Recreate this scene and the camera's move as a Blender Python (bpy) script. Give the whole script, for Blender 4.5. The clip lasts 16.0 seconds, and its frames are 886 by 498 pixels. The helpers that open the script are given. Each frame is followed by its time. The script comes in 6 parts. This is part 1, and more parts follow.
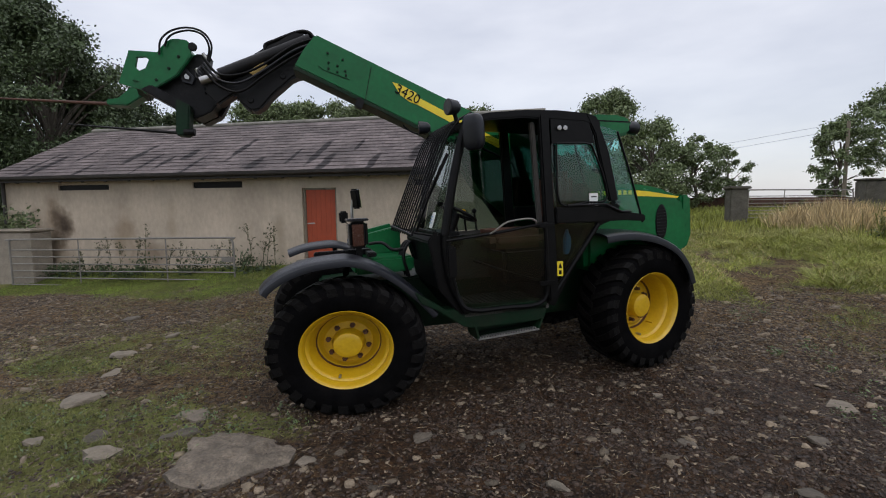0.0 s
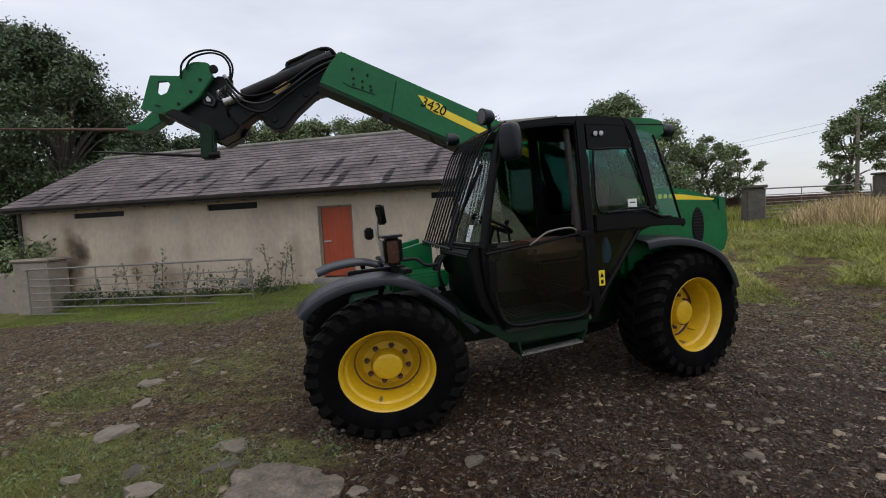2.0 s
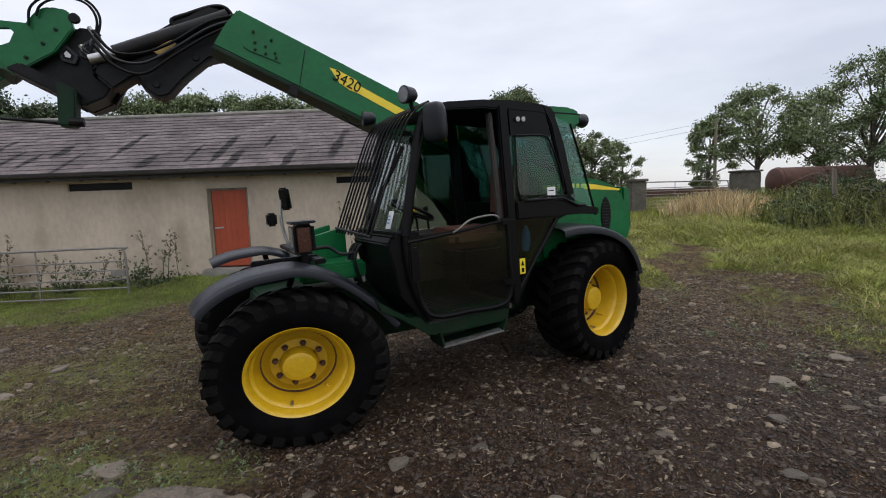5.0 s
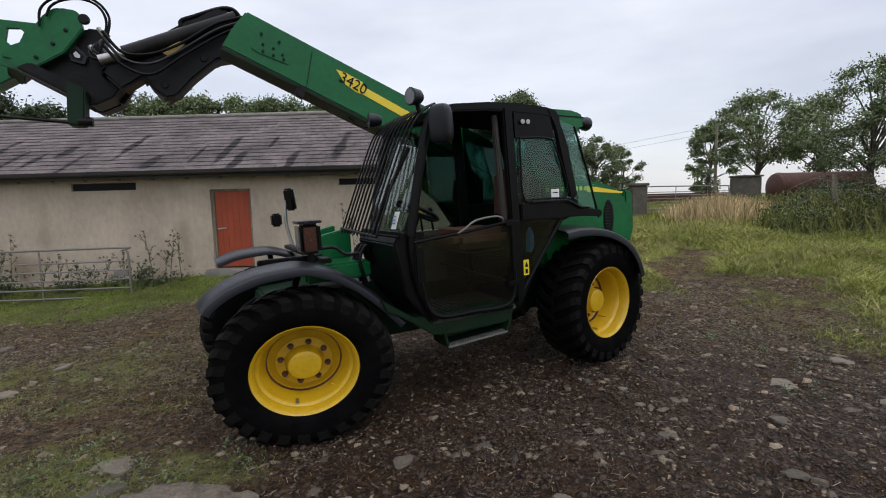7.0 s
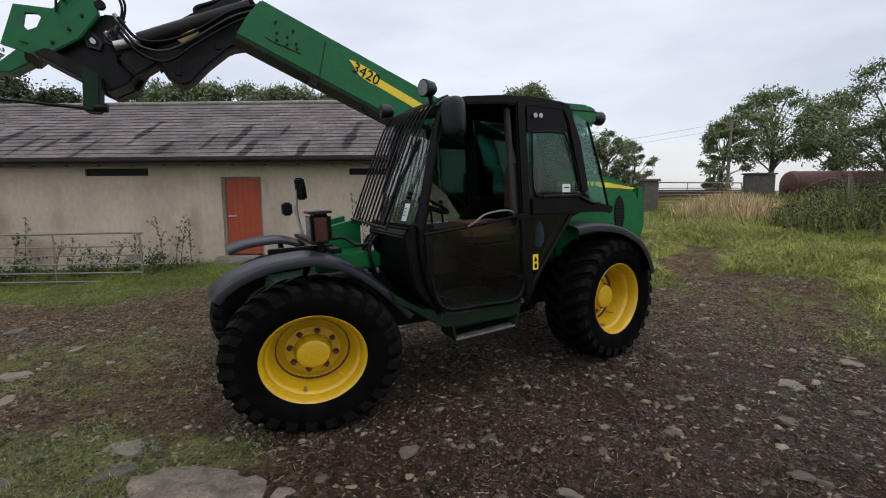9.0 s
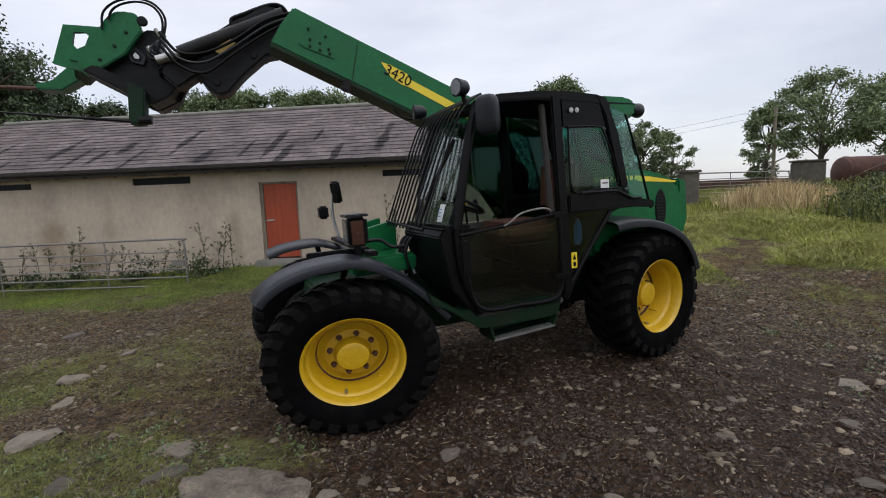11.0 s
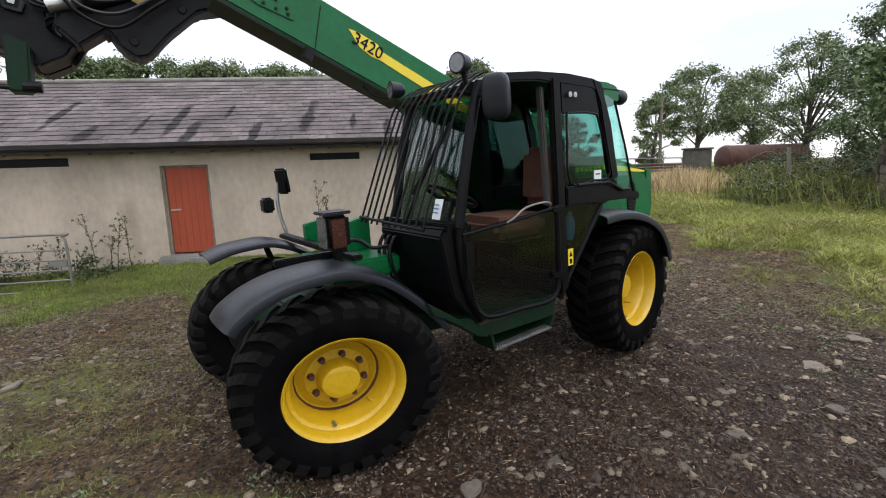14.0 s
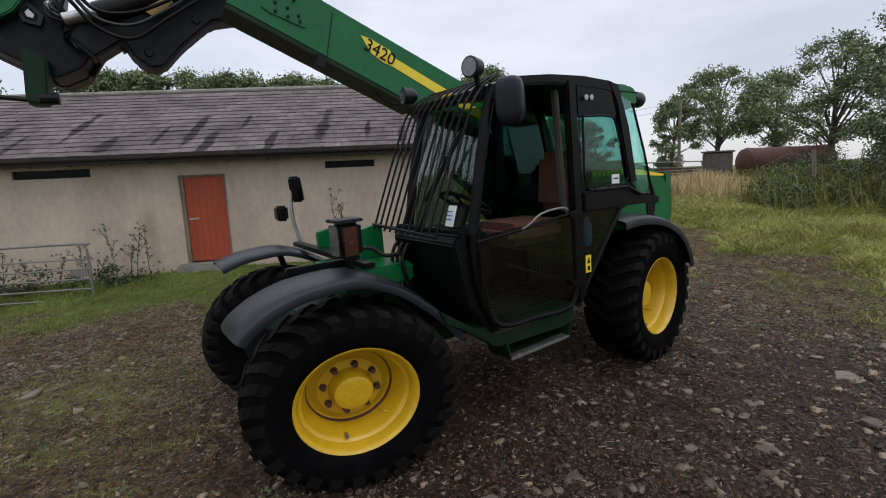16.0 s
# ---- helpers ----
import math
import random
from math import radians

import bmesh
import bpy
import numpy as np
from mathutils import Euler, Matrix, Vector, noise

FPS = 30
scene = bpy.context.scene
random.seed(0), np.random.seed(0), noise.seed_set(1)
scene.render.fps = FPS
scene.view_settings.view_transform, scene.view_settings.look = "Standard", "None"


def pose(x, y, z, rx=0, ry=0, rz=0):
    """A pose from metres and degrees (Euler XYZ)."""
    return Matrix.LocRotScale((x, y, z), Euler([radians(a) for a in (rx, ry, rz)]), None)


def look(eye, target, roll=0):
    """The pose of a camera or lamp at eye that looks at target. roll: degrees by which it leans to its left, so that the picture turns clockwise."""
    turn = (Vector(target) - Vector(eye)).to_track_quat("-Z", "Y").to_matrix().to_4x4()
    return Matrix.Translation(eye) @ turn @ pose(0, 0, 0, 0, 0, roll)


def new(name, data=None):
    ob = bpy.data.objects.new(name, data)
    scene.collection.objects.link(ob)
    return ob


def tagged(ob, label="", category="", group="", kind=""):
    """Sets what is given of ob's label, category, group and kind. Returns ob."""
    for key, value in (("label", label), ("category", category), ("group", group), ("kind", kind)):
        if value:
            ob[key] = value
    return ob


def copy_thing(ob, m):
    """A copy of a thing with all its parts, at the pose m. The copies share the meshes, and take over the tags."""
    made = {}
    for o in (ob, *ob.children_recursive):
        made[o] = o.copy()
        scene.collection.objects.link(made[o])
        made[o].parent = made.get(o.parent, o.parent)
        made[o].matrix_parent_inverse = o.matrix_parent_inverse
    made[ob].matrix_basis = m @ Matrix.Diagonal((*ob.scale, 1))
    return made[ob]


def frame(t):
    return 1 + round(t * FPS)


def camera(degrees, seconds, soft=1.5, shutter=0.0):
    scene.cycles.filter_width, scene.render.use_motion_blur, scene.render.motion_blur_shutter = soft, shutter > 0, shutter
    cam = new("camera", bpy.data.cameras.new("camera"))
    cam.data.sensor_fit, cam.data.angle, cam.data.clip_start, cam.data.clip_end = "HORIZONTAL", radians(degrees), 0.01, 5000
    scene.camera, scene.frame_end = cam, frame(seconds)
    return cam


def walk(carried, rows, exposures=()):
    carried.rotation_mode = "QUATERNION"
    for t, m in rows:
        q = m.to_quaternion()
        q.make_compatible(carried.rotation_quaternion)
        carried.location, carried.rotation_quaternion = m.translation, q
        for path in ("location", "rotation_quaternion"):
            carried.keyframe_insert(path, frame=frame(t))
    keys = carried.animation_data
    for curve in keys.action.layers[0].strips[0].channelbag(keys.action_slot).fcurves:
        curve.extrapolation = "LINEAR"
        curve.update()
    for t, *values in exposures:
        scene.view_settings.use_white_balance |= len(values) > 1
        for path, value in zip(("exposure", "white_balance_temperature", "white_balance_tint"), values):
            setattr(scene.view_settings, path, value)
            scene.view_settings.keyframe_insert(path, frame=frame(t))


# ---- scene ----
cam = camera(85.1, 16.0, 1.05)
ROWS = [
    (0, -0.995, -4.959, 1.685, 84.39, 0.52, 11.85),
    (0.5, -0.936, -4.950, 1.672, 84.14, -0.20, 11.77),
    (1, -1.049, -4.946, 1.647, 83.91, 0.20, 13.66),
    (1.5, -1.222, -5.057, 1.736, 85.20, 2.99, 12.67),
    (2, -1.275, -4.898, 1.702, 85.82, 2.94, 12.34),
    (2.5, -1.346, -4.643, 1.676, 86.06, 3.12, 11.93),
    (3, -1.453, -4.626, 1.680, 85.45, 2.66, 11.79),
    (3.5, -1.618, -4.711, 1.703, 84.09, 1.30, 9.73),
    (4, -1.572, -4.631, 1.672, 83.55, 1.14, 7.20),
    (4.5, -1.480, -4.618, 1.681, 83.66, 1.46, 3.98),
    (5, -1.469, -4.676, 1.689, 83.88, 1.89, 0.52),
    (7.5, -1.512, -4.712, 1.670, 84.28, 1.20, 0.65),
    (8, -1.505, -4.715, 1.679, 83.92, 0.73, 0.89),
    (10.5, -1.554, -4.694, 1.687, 83.12, 1.57, 3.90),
    (11, -1.549, -4.683, 1.698, 83.15, 2.08, 5.32),
    (11.5, -1.617, -4.681, 1.699, 82.77, 1.00, 5.88),
    (12, -1.744, -4.742, 1.708, 82.00, -0.98, 3.55),
    (12.5, -1.778, -4.449, 1.686, 80.66, 1.00, 3.58),
    (13, -1.896, -4.161, 1.723, 79.44, 3.96, 4.22),
    (13.5, -2.123, -4.174, 1.767, 79.79, 2.73, -0.76),
    (14, -2.219, -4.191, 1.787, 80.67, 1.78, -6.37),
    (14.5, -2.090, -4.189, 1.770, 81.89, 2.38, -6.17),
    (15, -2.040, -4.193, 1.772, 82.99, 2.43, -3.68),
    (15.5, -2.123, -4.196, 1.765, 84.30, 2.02, -1.34),
    (16, -2.195, -4.128, 1.783, 81.50, 2.44, -4.51),
]
walk(cam, [(t, pose(x, y, z, rx, ry, rz)) for t, x, y, z, rx, ry, rz in ROWS], [(0.0, -0.3), (2.5, -0.31), (3.5, -0.3), (4.2, -0.2), (5.0, -0.17), (8.0, -0.2), (11.0, -0.2), (12.5, -0.13), (13.0, 0.1), (13.5, 0.3), (14.0, 0.38), (14.5, 0.2), (15.2, 0.0), (16.0, -0.22)])

# ---- light ----
world = bpy.data.worlds.new("overcast_sky")
scene.world = world
world.use_nodes = True
wn, wl = world.node_tree.nodes, world.node_tree.links
wn.clear()


def wnode(kind, **kw):
    n = wn.new(kind)
    for k, v in kw.items():
        if k == "operation":
            n.operation = v
        elif k == "blend_type":
            n.blend_type = v
    return n


SUN_EL, SUN_ROT = radians(52), radians(140)
sky = wn.new("ShaderNodeTexSky")
sky.sky_type = "NISHITA"
sky.sun_disc = False
sky.sun_elevation, sky.sun_rotation = SUN_EL, SUN_ROT
sky_bg = wn.new("ShaderNodeBackground")
sky_bg.inputs["Strength"].default_value = 0.05
wl.new(sky.outputs[0], sky_bg.inputs["Color"])
tc = wn.new("ShaderNodeTexCoord")
sep = wn.new("ShaderNodeSeparateXYZ")
wl.new(tc.outputs["Generated"], sep.inputs[0])
ramp = wn.new("ShaderNodeValToRGB")
ramp.color_ramp.elements[0].position = 0.0
ramp.color_ramp.elements[0].color = (0.68, 0.68, 0.725, 1)
ramp.color_ramp.elements[1].position = 1.0
ramp.color_ramp.elements[1].color = (1.85, 1.85, 1.95, 1)
for pos_, val_ in ((0.3, 0.79), (0.55, 0.97)):
    ramp.color_ramp.elements.new(pos_).color = (val_, val_, val_ * 1.065, 1)
wl.new(sep.outputs["Z"], ramp.inputs[0])
cmap = wn.new("ShaderNodeMapping")
cmap.inputs["Scale"].default_value = (1.0, 1.0, 3.2)
wl.new(tc.outputs["Generated"], cmap.inputs["Vector"])
cn = wn.new("ShaderNodeTexNoise")
cn.inputs["Scale"].default_value = 2.4
cn.inputs["Detail"].default_value = 5
wl.new(cmap.outputs[0], cn.inputs["Vector"])
cr = wn.new("ShaderNodeValToRGB")
cr.color_ramp.elements[0].position = 0.3
cr.color_ramp.elements[0].color = (0.8, 0.81, 0.85, 1)
cr.color_ramp.elements[1].position = 0.72
cr.color_ramp.elements[1].color = (1.2, 1.19, 1.17, 1)
wl.new(cn.outputs[0], cr.inputs[0])
mul = wn.new("ShaderNodeMix")
mul.data_type = "RGBA"
mul.blend_type = "MULTIPLY"
mul.inputs[0].default_value = 1.0
wl.new(ramp.outputs[0], mul.inputs[6])
wl.new(cr.outputs[0], mul.inputs[7])
cloud_bg = wn.new("ShaderNodeBackground")
cloud_bg.inputs["Strength"].default_value = 1.0
wl.new(mul.outputs[2], cloud_bg.inputs["Color"])
add = wn.new("ShaderNodeAddShader")
wout = wn.new("ShaderNodeOutputWorld")
wl.new(sky_bg.outputs[0], add.inputs[0])
wl.new(cloud_bg.outputs[0], add.inputs[1])
wl.new(add.outputs[0], wout.inputs[0])

sun = new("sun", bpy.data.lights.new("sun", "SUN"))
sun.data.energy, sun.data.angle, sun.data.color = 0.4, radians(25), (1.0, 0.97, 0.92)
sun.matrix_basis = look((6, -8, 14), (0, 0, 0))
scene.view_settings.exposure = 0.0

# ---- materials ----
MATS = {}


def mat(name, base, rough=0.6, metal=0.0, vary=0.15, scale=6.0, dark=None, dirt=0.0, bump=0.0, bump_scale=40.0, coat=0.0, island=False, stretch=(1, 1, 1), spec=0.5, spread=0.5):
    """A surface with two scales of colour change, dirt patches and fine relief."""
    if name in MATS:
        return MATS[name]
    m = bpy.data.materials.new(name)
    m.use_nodes = True
    n, l = m.node_tree.nodes, m.node_tree.links
    b = n["Principled BSDF"]
    tcn = n.new("ShaderNodeTexCoord")
    mp = n.new("ShaderNodeMapping")
    mp.inputs["Scale"].default_value = stretch
    l.new(tcn.outputs["Object"], mp.inputs["Vector"])
    n1 = n.new("ShaderNodeTexNoise")
    n1.inputs["Scale"].default_value = scale
    n1.inputs["Detail"].default_value = 6
    n1.inputs["Roughness"].default_value = 0.65
    l.new(mp.outputs[0], n1.inputs["Vector"])
    n2 = n.new("ShaderNodeTexNoise")
    n2.inputs["Scale"].default_value = scale * 9
    n2.inputs["Detail"].default_value = 4
    l.new(mp.outputs[0], n2.inputs["Vector"])
    r = n.new("ShaderNodeValToRGB")
    lo = [c * (1 - vary) for c in base]
    hi = [min(1, c * (1 + vary)) for c in base]
    r.color_ramp.elements[0].position, r.color_ramp.elements[1].position = 0.3, 0.7
    r.color_ramp.elements[0].color, r.color_ramp.elements[1].color = (*lo, 1), (*hi, 1)
    l.new(n1.outputs[0], r.inputs[0])
    m2 = n.new("ShaderNodeMix")
    m2.data_type, m2.blend_type = "RGBA", "OVERLAY"
    m2.inputs[0].default_value = min(1.0, vary * 1.6)
    l.new(r.outputs[0], m2.inputs[6])
    l.new(n2.outputs[0], m2.inputs[7])
    out = m2.outputs[2]
    if dirt > 0:
        n3 = n.new("ShaderNodeTexNoise")
        n3.inputs["Scale"].default_value = scale * 0.55
        n3.inputs["Detail"].default_value = 9
        n3.inputs["Roughness"].default_value = 0.75
        l.new(mp.outputs[0], n3.inputs["Vector"])
        r3 = n.new("ShaderNodeValToRGB")
        r3.color_ramp.elements[0].position, r3.color_ramp.elements[1].position = 0.48, 0.72
        r3.color_ramp.elements[0].color, r3.color_ramp.elements[1].color = (0, 0, 0, 1), (dirt, dirt, dirt, 1)
        l.new(n3.outputs[0], r3.inputs[0])
        m3 = n.new("ShaderNodeMix")
        m3.data_type = "RGBA"
        l.new(r3.outputs[0], m3.inputs[0])
        l.new(out, m3.inputs[6])
        m3.inputs[7].default_value = (*(dark or (0.09, 0.075, 0.06)), 1)
        out = m3.outputs[2]
    if island:
        g = n.new("ShaderNodeNewGeometry")
        oi = n.new("ShaderNodeObjectInfo")
        ad = n.new("ShaderNodeMath")
        ad.operation = "ADD"
        l.new(g.outputs["Random Per Island"], ad.inputs[0])
        l.new(oi.outputs["Random"], ad.inputs[1])
        fr = n.new("ShaderNodeMath")
        fr.operation = "FRACT"
        l.new(ad.outputs[0], fr.inputs[0])
        rr = n.new("ShaderNodeMapRange")
        rr.inputs[3].default_value, rr.inputs[4].default_value = 1 - spread, 1 + spread
        l.new(fr.outputs[0], rr.inputs[0])
        m4 = n.new("ShaderNodeMix")
        m4.data_type, m4.blend_type = "RGBA", "MULTIPLY"
        m4.inputs[0].default_value = 1.0
        l.new(out, m4.inputs[6])
        l.new(rr.outputs[0], m4.inputs[7])
        out = m4.outputs[2]
    l.new(out, b.inputs["Base Color"])
    rg = n.new("ShaderNodeMapRange")
    rg.inputs[3].default_value, rg.inputs[4].default_value = max(0.03, rough - 0.12), min(1, rough + 0.12)
    l.new(n2.outputs[0], rg.inputs[0])
    l.new(rg.outputs[0], b.inputs["Roughness"])
    b.inputs["Metallic"].default_value = metal
    b.inputs["Coat Weight"].default_value = coat
    b.inputs["Coat Roughness"].default_value = 0.15
    b.inputs["Specular IOR Level"].default_value = spec
    if bump > 0:
        n4 = n.new("ShaderNodeTexNoise")
        n4.inputs["Scale"].default_value = bump_scale
        n4.inputs["Detail"].default_value = 5
        l.new(mp.outputs[0], n4.inputs["Vector"])
        bp = n.new("ShaderNodeBump")
        bp.inputs["Strength"].default_value = bump
        bp.inputs["Distance"].default_value = 0.02
        l.new(n4.outputs[0], bp.inputs["Height"])
        l.new(bp.outputs[0], b.inputs["Normal"])
    MATS[name] = m
    return m


def glass_mat(name, tint, mixf=0.85):
    """A thin tinted pane: mostly see-through, with a glossy surface."""
    m = bpy.data.materials.new(name)
    m.use_nodes = True
    n, l = m.node_tree.nodes, m.node_tree.links
    n.clear()
    o = n.new("ShaderNodeOutputMaterial")
    t = n.new("ShaderNodeBsdfTransparent")
    t.inputs[0].default_value = (*tint, 1)
    g = n.new("ShaderNodeBsdfGlossy")
    g.inputs["Roughness"].default_value = 0.02
    f = n.new("ShaderNodeLayerWeight")
    f.inputs[0].default_value = 0.5
    p = n.new("ShaderNodeMath")
    p.operation = "POWER"
    p.inputs[1].default_value = 4.0
    l.new(f.outputs["Facing"], p.inputs[0])
    q = n.new("ShaderNodeMath")
    q.operation = "MULTIPLY_ADD"
    q.inputs[1].default_value, q.inputs[2].default_value = 0.6, 0.045
    l.new(p.outputs[0], q.inputs[0])
    mx = n.new("ShaderNodeMixShader")
    l.new(q.outputs[0], mx.inputs[0])
    l.new(t.outputs[0], mx.inputs[1])
    l.new(g.outputs[0], mx.inputs[2])
    l.new(mx.outputs[0], o.inputs[0])
    return m


OLDYELLOW = mat("worn_yellow_sticker", (0.35, 0.24, 0.07), 0.7, vary=0.25, scale=20, dirt=0.6)
AMBER = mat("dark_amber_lens", (0.045, 0.012, 0.006), 0.25, vary=0.2, scale=15)
CLOD = mat("mud_clods", (0.036, 0.021, 0.012), 0.7, vary=0.35, scale=6, bump=0.4, bump_scale=60, island=True)
PEBBLE = mat("brown_grey_gravel", (0.135, 0.105, 0.07), 0.8, vary=0.45, scale=6, bump=0.4, bump_scale=60, island=True)
GREEN = mat("green_paint", (0.003, 0.115, 0.033), 0.33, vary=0.16, scale=3, dirt=0.4, dark=(0.008, 0.055, 0.02), coat=0.06, bump=0.05, spec=0.28)
# dirty copy of the green, base colour darkened for shade on low parts
GREEN_DK = mat("dirty_shaded_green", (0.0024, 0.0192, 0.0072), 0.5, vary=0.25, scale=5, dirt=0.6, dark=(0.025, 0.022, 0.016), bump=0.08, spec=0.2)
YELLOW = mat("yellow_paint", (0.58, 0.36, 0.008), 0.4, vary=0.12, scale=5, dirt=0.3, dark=(0.3, 0.17, 0.03), coat=0.2, bump=0.06)
STRIPE = mat("yellow_decal", (0.78, 0.6, 0.03), 0.4, vary=0.05)
BLACK = mat("black_paint", (0.0035, 0.0035, 0.004), 0.38, vary=0.3, scale=8, dirt=0.15, dark=(0.014, 0.012, 0.01), bump=0.04, spec=0.14)
STEEL_BK = mat("greasy_black_steel", (0.007, 0.007, 0.008), 0.38, vary=0.4, scale=9, dirt=0.5, dark=(0.022, 0.019, 0.015), bump=0.12, spec=0.16)
RUBBER = mat("tyre_rubber", (0.0034, 0.0034, 0.0037), 0.75, vary=0.35, scale=7, dirt=0.45, dark=(0.009, 0.0075, 0.006), bump=0.15, bump_scale=60, spec=0.02)
TREAD = mat("muddy_tread_rubber", (0.005, 0.0047, 0.0046), 0.65, vary=0.4, scale=9, dirt=0.5, dark=(0.015, 0.012, 0.01), bump=0.35, bump_scale=50, spec=0.09)
PLASTIC = mat("dark_grey_plastic", (0.0075, 0.009, 0.0135), 0.36, vary=0.15, scale=5, dirt=0.25, dark=(0.024, 0.023, 0.023), bump=0.08, bump_scale=120, spec=0.32)
STEEL = mat("bare_steel", (0.42, 0.42, 0.42), 0.35, metal=0.9, vary=0.2, scale=10, dirt=0.4, dark=(0.15, 0.11, 0.08))
CHROME = mat("mirror_glass", (0.85, 0.87, 0.9), 0.05, metal=1.0, vary=0.02)
SEAT = mat("brown_seat_cloth", (0.13, 0.05, 0.032), 0.9, vary=0.25, scale=12, dirt=0.4, dark=(0.05, 0.03, 0.025), bump=0.3, bump_scale=200)
GREYTRIM = mat("brown_grey_trim", (0.055, 0.05, 0.046), 0.8, vary=0.15, scale=8, bump=0.1)
MATTING = mat("muddy_rubber_mat", (0.06, 0.055, 0.05), 0.8, vary=0.35, scale=9, dirt=0.6, dark=(0.12, 0.1, 0.08), bump=0.2)
WHITE = mat("white_sticker", (0.72, 0.74, 0.72), 0.5, vary=0.08)
ORANGE = mat("orange_lens", (0.8, 0.16, 0.02), 0.3, vary=0.1)
BLUE = mat("blue_plastic", (0.05, 0.16, 0.35), 0.4, vary=0.2, scale=12)
LENS = mat("lamp_lens", (0.16, 0.16, 0.16), 0.15, vary=0.2, scale=30, metal=0.5)
WALL = mat("cream_render", (0.465, 0.39, 0.305), 0.9, vary=0.13, scale=1.3, dirt=0.35, dark=(0.2, 0.16, 0.12), bump=0.35, bump_scale=55, stretch=(1, 1, 0.6))
SLATE = mat("old_slate", (0.125, 0.103, 0.1), 0.75, vary=0.42, scale=1.3, dirt=0.6, dark=(0.035, 0.03, 0.032), bump=0.3, bump_scale=30, island=True, spec=0.25, spread=0.2)
GUTTER = mat("dark_gutter", (0.02, 0.017, 0.016), 0.6, vary=0.25, scale=6, dirt=0.4, bump=0.1)
DOOR = mat("red_oxide_door", (0.33, 0.055, 0.018), 0.6, vary=0.14, scale=4, dirt=0.3, dark=(0.14, 0.035, 0.02), bump=0.12, stretch=(1, 1, 0.25))
WOOD = mat("weathered_wood", (0.2, 0.17, 0.13), 0.85, vary=0.3, scale=8, bump=0.3, stretch=(1, 1, 0.2))
GALV = mat("galvanised_tube", (0.2, 0.19, 0.172), 0.5, metal=0.25, vary=0.2, scale=8, dirt=0.3, dark=(0.2, 0.14, 0.1))
CHIP = mat("pale_stone_chips", (0.142, 0.11, 0.074), 0.75, vary=0.4, scale=14, dirt=0.6, dark=(0.05, 0.036, 0.025), bump=0.5, bump_scale=70, island=True, spread=0.75)
STONE = mat("grey_stone", (0.115, 0.095, 0.072), 0.85, vary=0.3, scale=9, dirt=0.4, dark=(0.1, 0.1, 0.07), bump=0.5, bump_scale=35, island=True)
MOSSY = mat("dark_mossy_blocks", (0.1, 0.092, 0.075), 0.9, vary=0.35, scale=4, dirt=0.6, dark=(0.04, 0.045, 0.025), bump=0.5)
CONCRETE = mat("mossy_concrete", (0.22, 0.21, 0.185), 0.9, vary=0.25, scale=4, dirt=0.55, dark=(0.06, 0.065, 0.04), bump=0.4)
RENDERW = mat("weathered_whitewash", (0.26, 0.225, 0.18), 0.9, vary=0.2, scale=4, dirt=0.6, dark=(0.15, 0.14, 0.11), bump=0.4)
RUST = mat("rusty_steel", (0.085, 0.037, 0.024), 0.75, vary=0.35, scale=2.5, dirt=0.6, dark=(0.04, 0.025, 0.022), bump=0.2)
BARK = mat("tree_bark", (0.09, 0.075, 0.06), 0.9, vary=0.3, scale=8, bump=0.4)
LEAF = mat("tree_leaves", (0.135, 0.175, 0.075), 0.6, vary=0.3, scale=0.8, island=True)
LEAF_D = mat("dense_dark_leaves", (0.06, 0.088, 0.036), 0.6, vary=0.3, scale=0.8, island=True)
SLAB = mat("pitted_concrete", (0.13, 0.106, 0.08), 0.9, vary=0.5, scale=7, dirt=0.7, dark=(0.05, 0.042, 0.03), bump=1.0, bump_scale=22)
LEAF2 = mat("dark_ivy_leaves", (0.1, 0.145, 0.055), 0.5, vary=0.3, scale=1.5, island=True)
GRASS = mat("green_grass", (0.245, 0.27, 0.045), 0.6, vary=0.4, scale=0.7, dirt=0.7, dark=(0.27, 0.225, 0.085), island=True)
VERGE = mat("short_green_verge", (0.155, 0.205, 0.035), 0.6, vary=0.4, scale=1.1, dirt=0.55, dark=(0.17, 0.13, 0.055), island=True)
LITTER = mat("trodden_straw", (0.17, 0.135, 0.085), 0.9, vary=0.3, scale=5, island=True)
GRASS_LOW = mat("trodden_grass", (0.13, 0.145, 0.034), 0.7, vary=0.4, scale=1.5, dirt=0.6, dark=(0.16, 0.12, 0.05), island=True)
STRAW = mat("seeding_grass", (0.48, 0.37, 0.2), 0.8, vary=0.25, scale=1.2, island=True)
WEED = mat("weed_stalks", (0.055, 0.06, 0.025), 0.8, vary=0.3, scale=3, island=True)
GLASS = glass_mat("clear_cab_glass", (0.78, 0.84, 0.81))
GLASS_T = glass_mat("green_tinted_glass", (0.58, 0.85, 0.81))
# far-side pane: the shade on the boom behind is put into the tint
GLASS_R = glass_mat("shade_darkened_glass", (0.2, 0.25, 0.235))
GLASS_S = glass_mat("smoked_green_glass", (0.46, 0.66, 0.63))
# dust, plus a darker tint standing in for the boom's shaded side
GLASS_W = glass_mat("dusty_shade_tinted_glass", (0.42, 0.5, 0.46))
GLASS_D = glass_mat("dirty_dark_glass", (0.6, 0.66, 0.62))


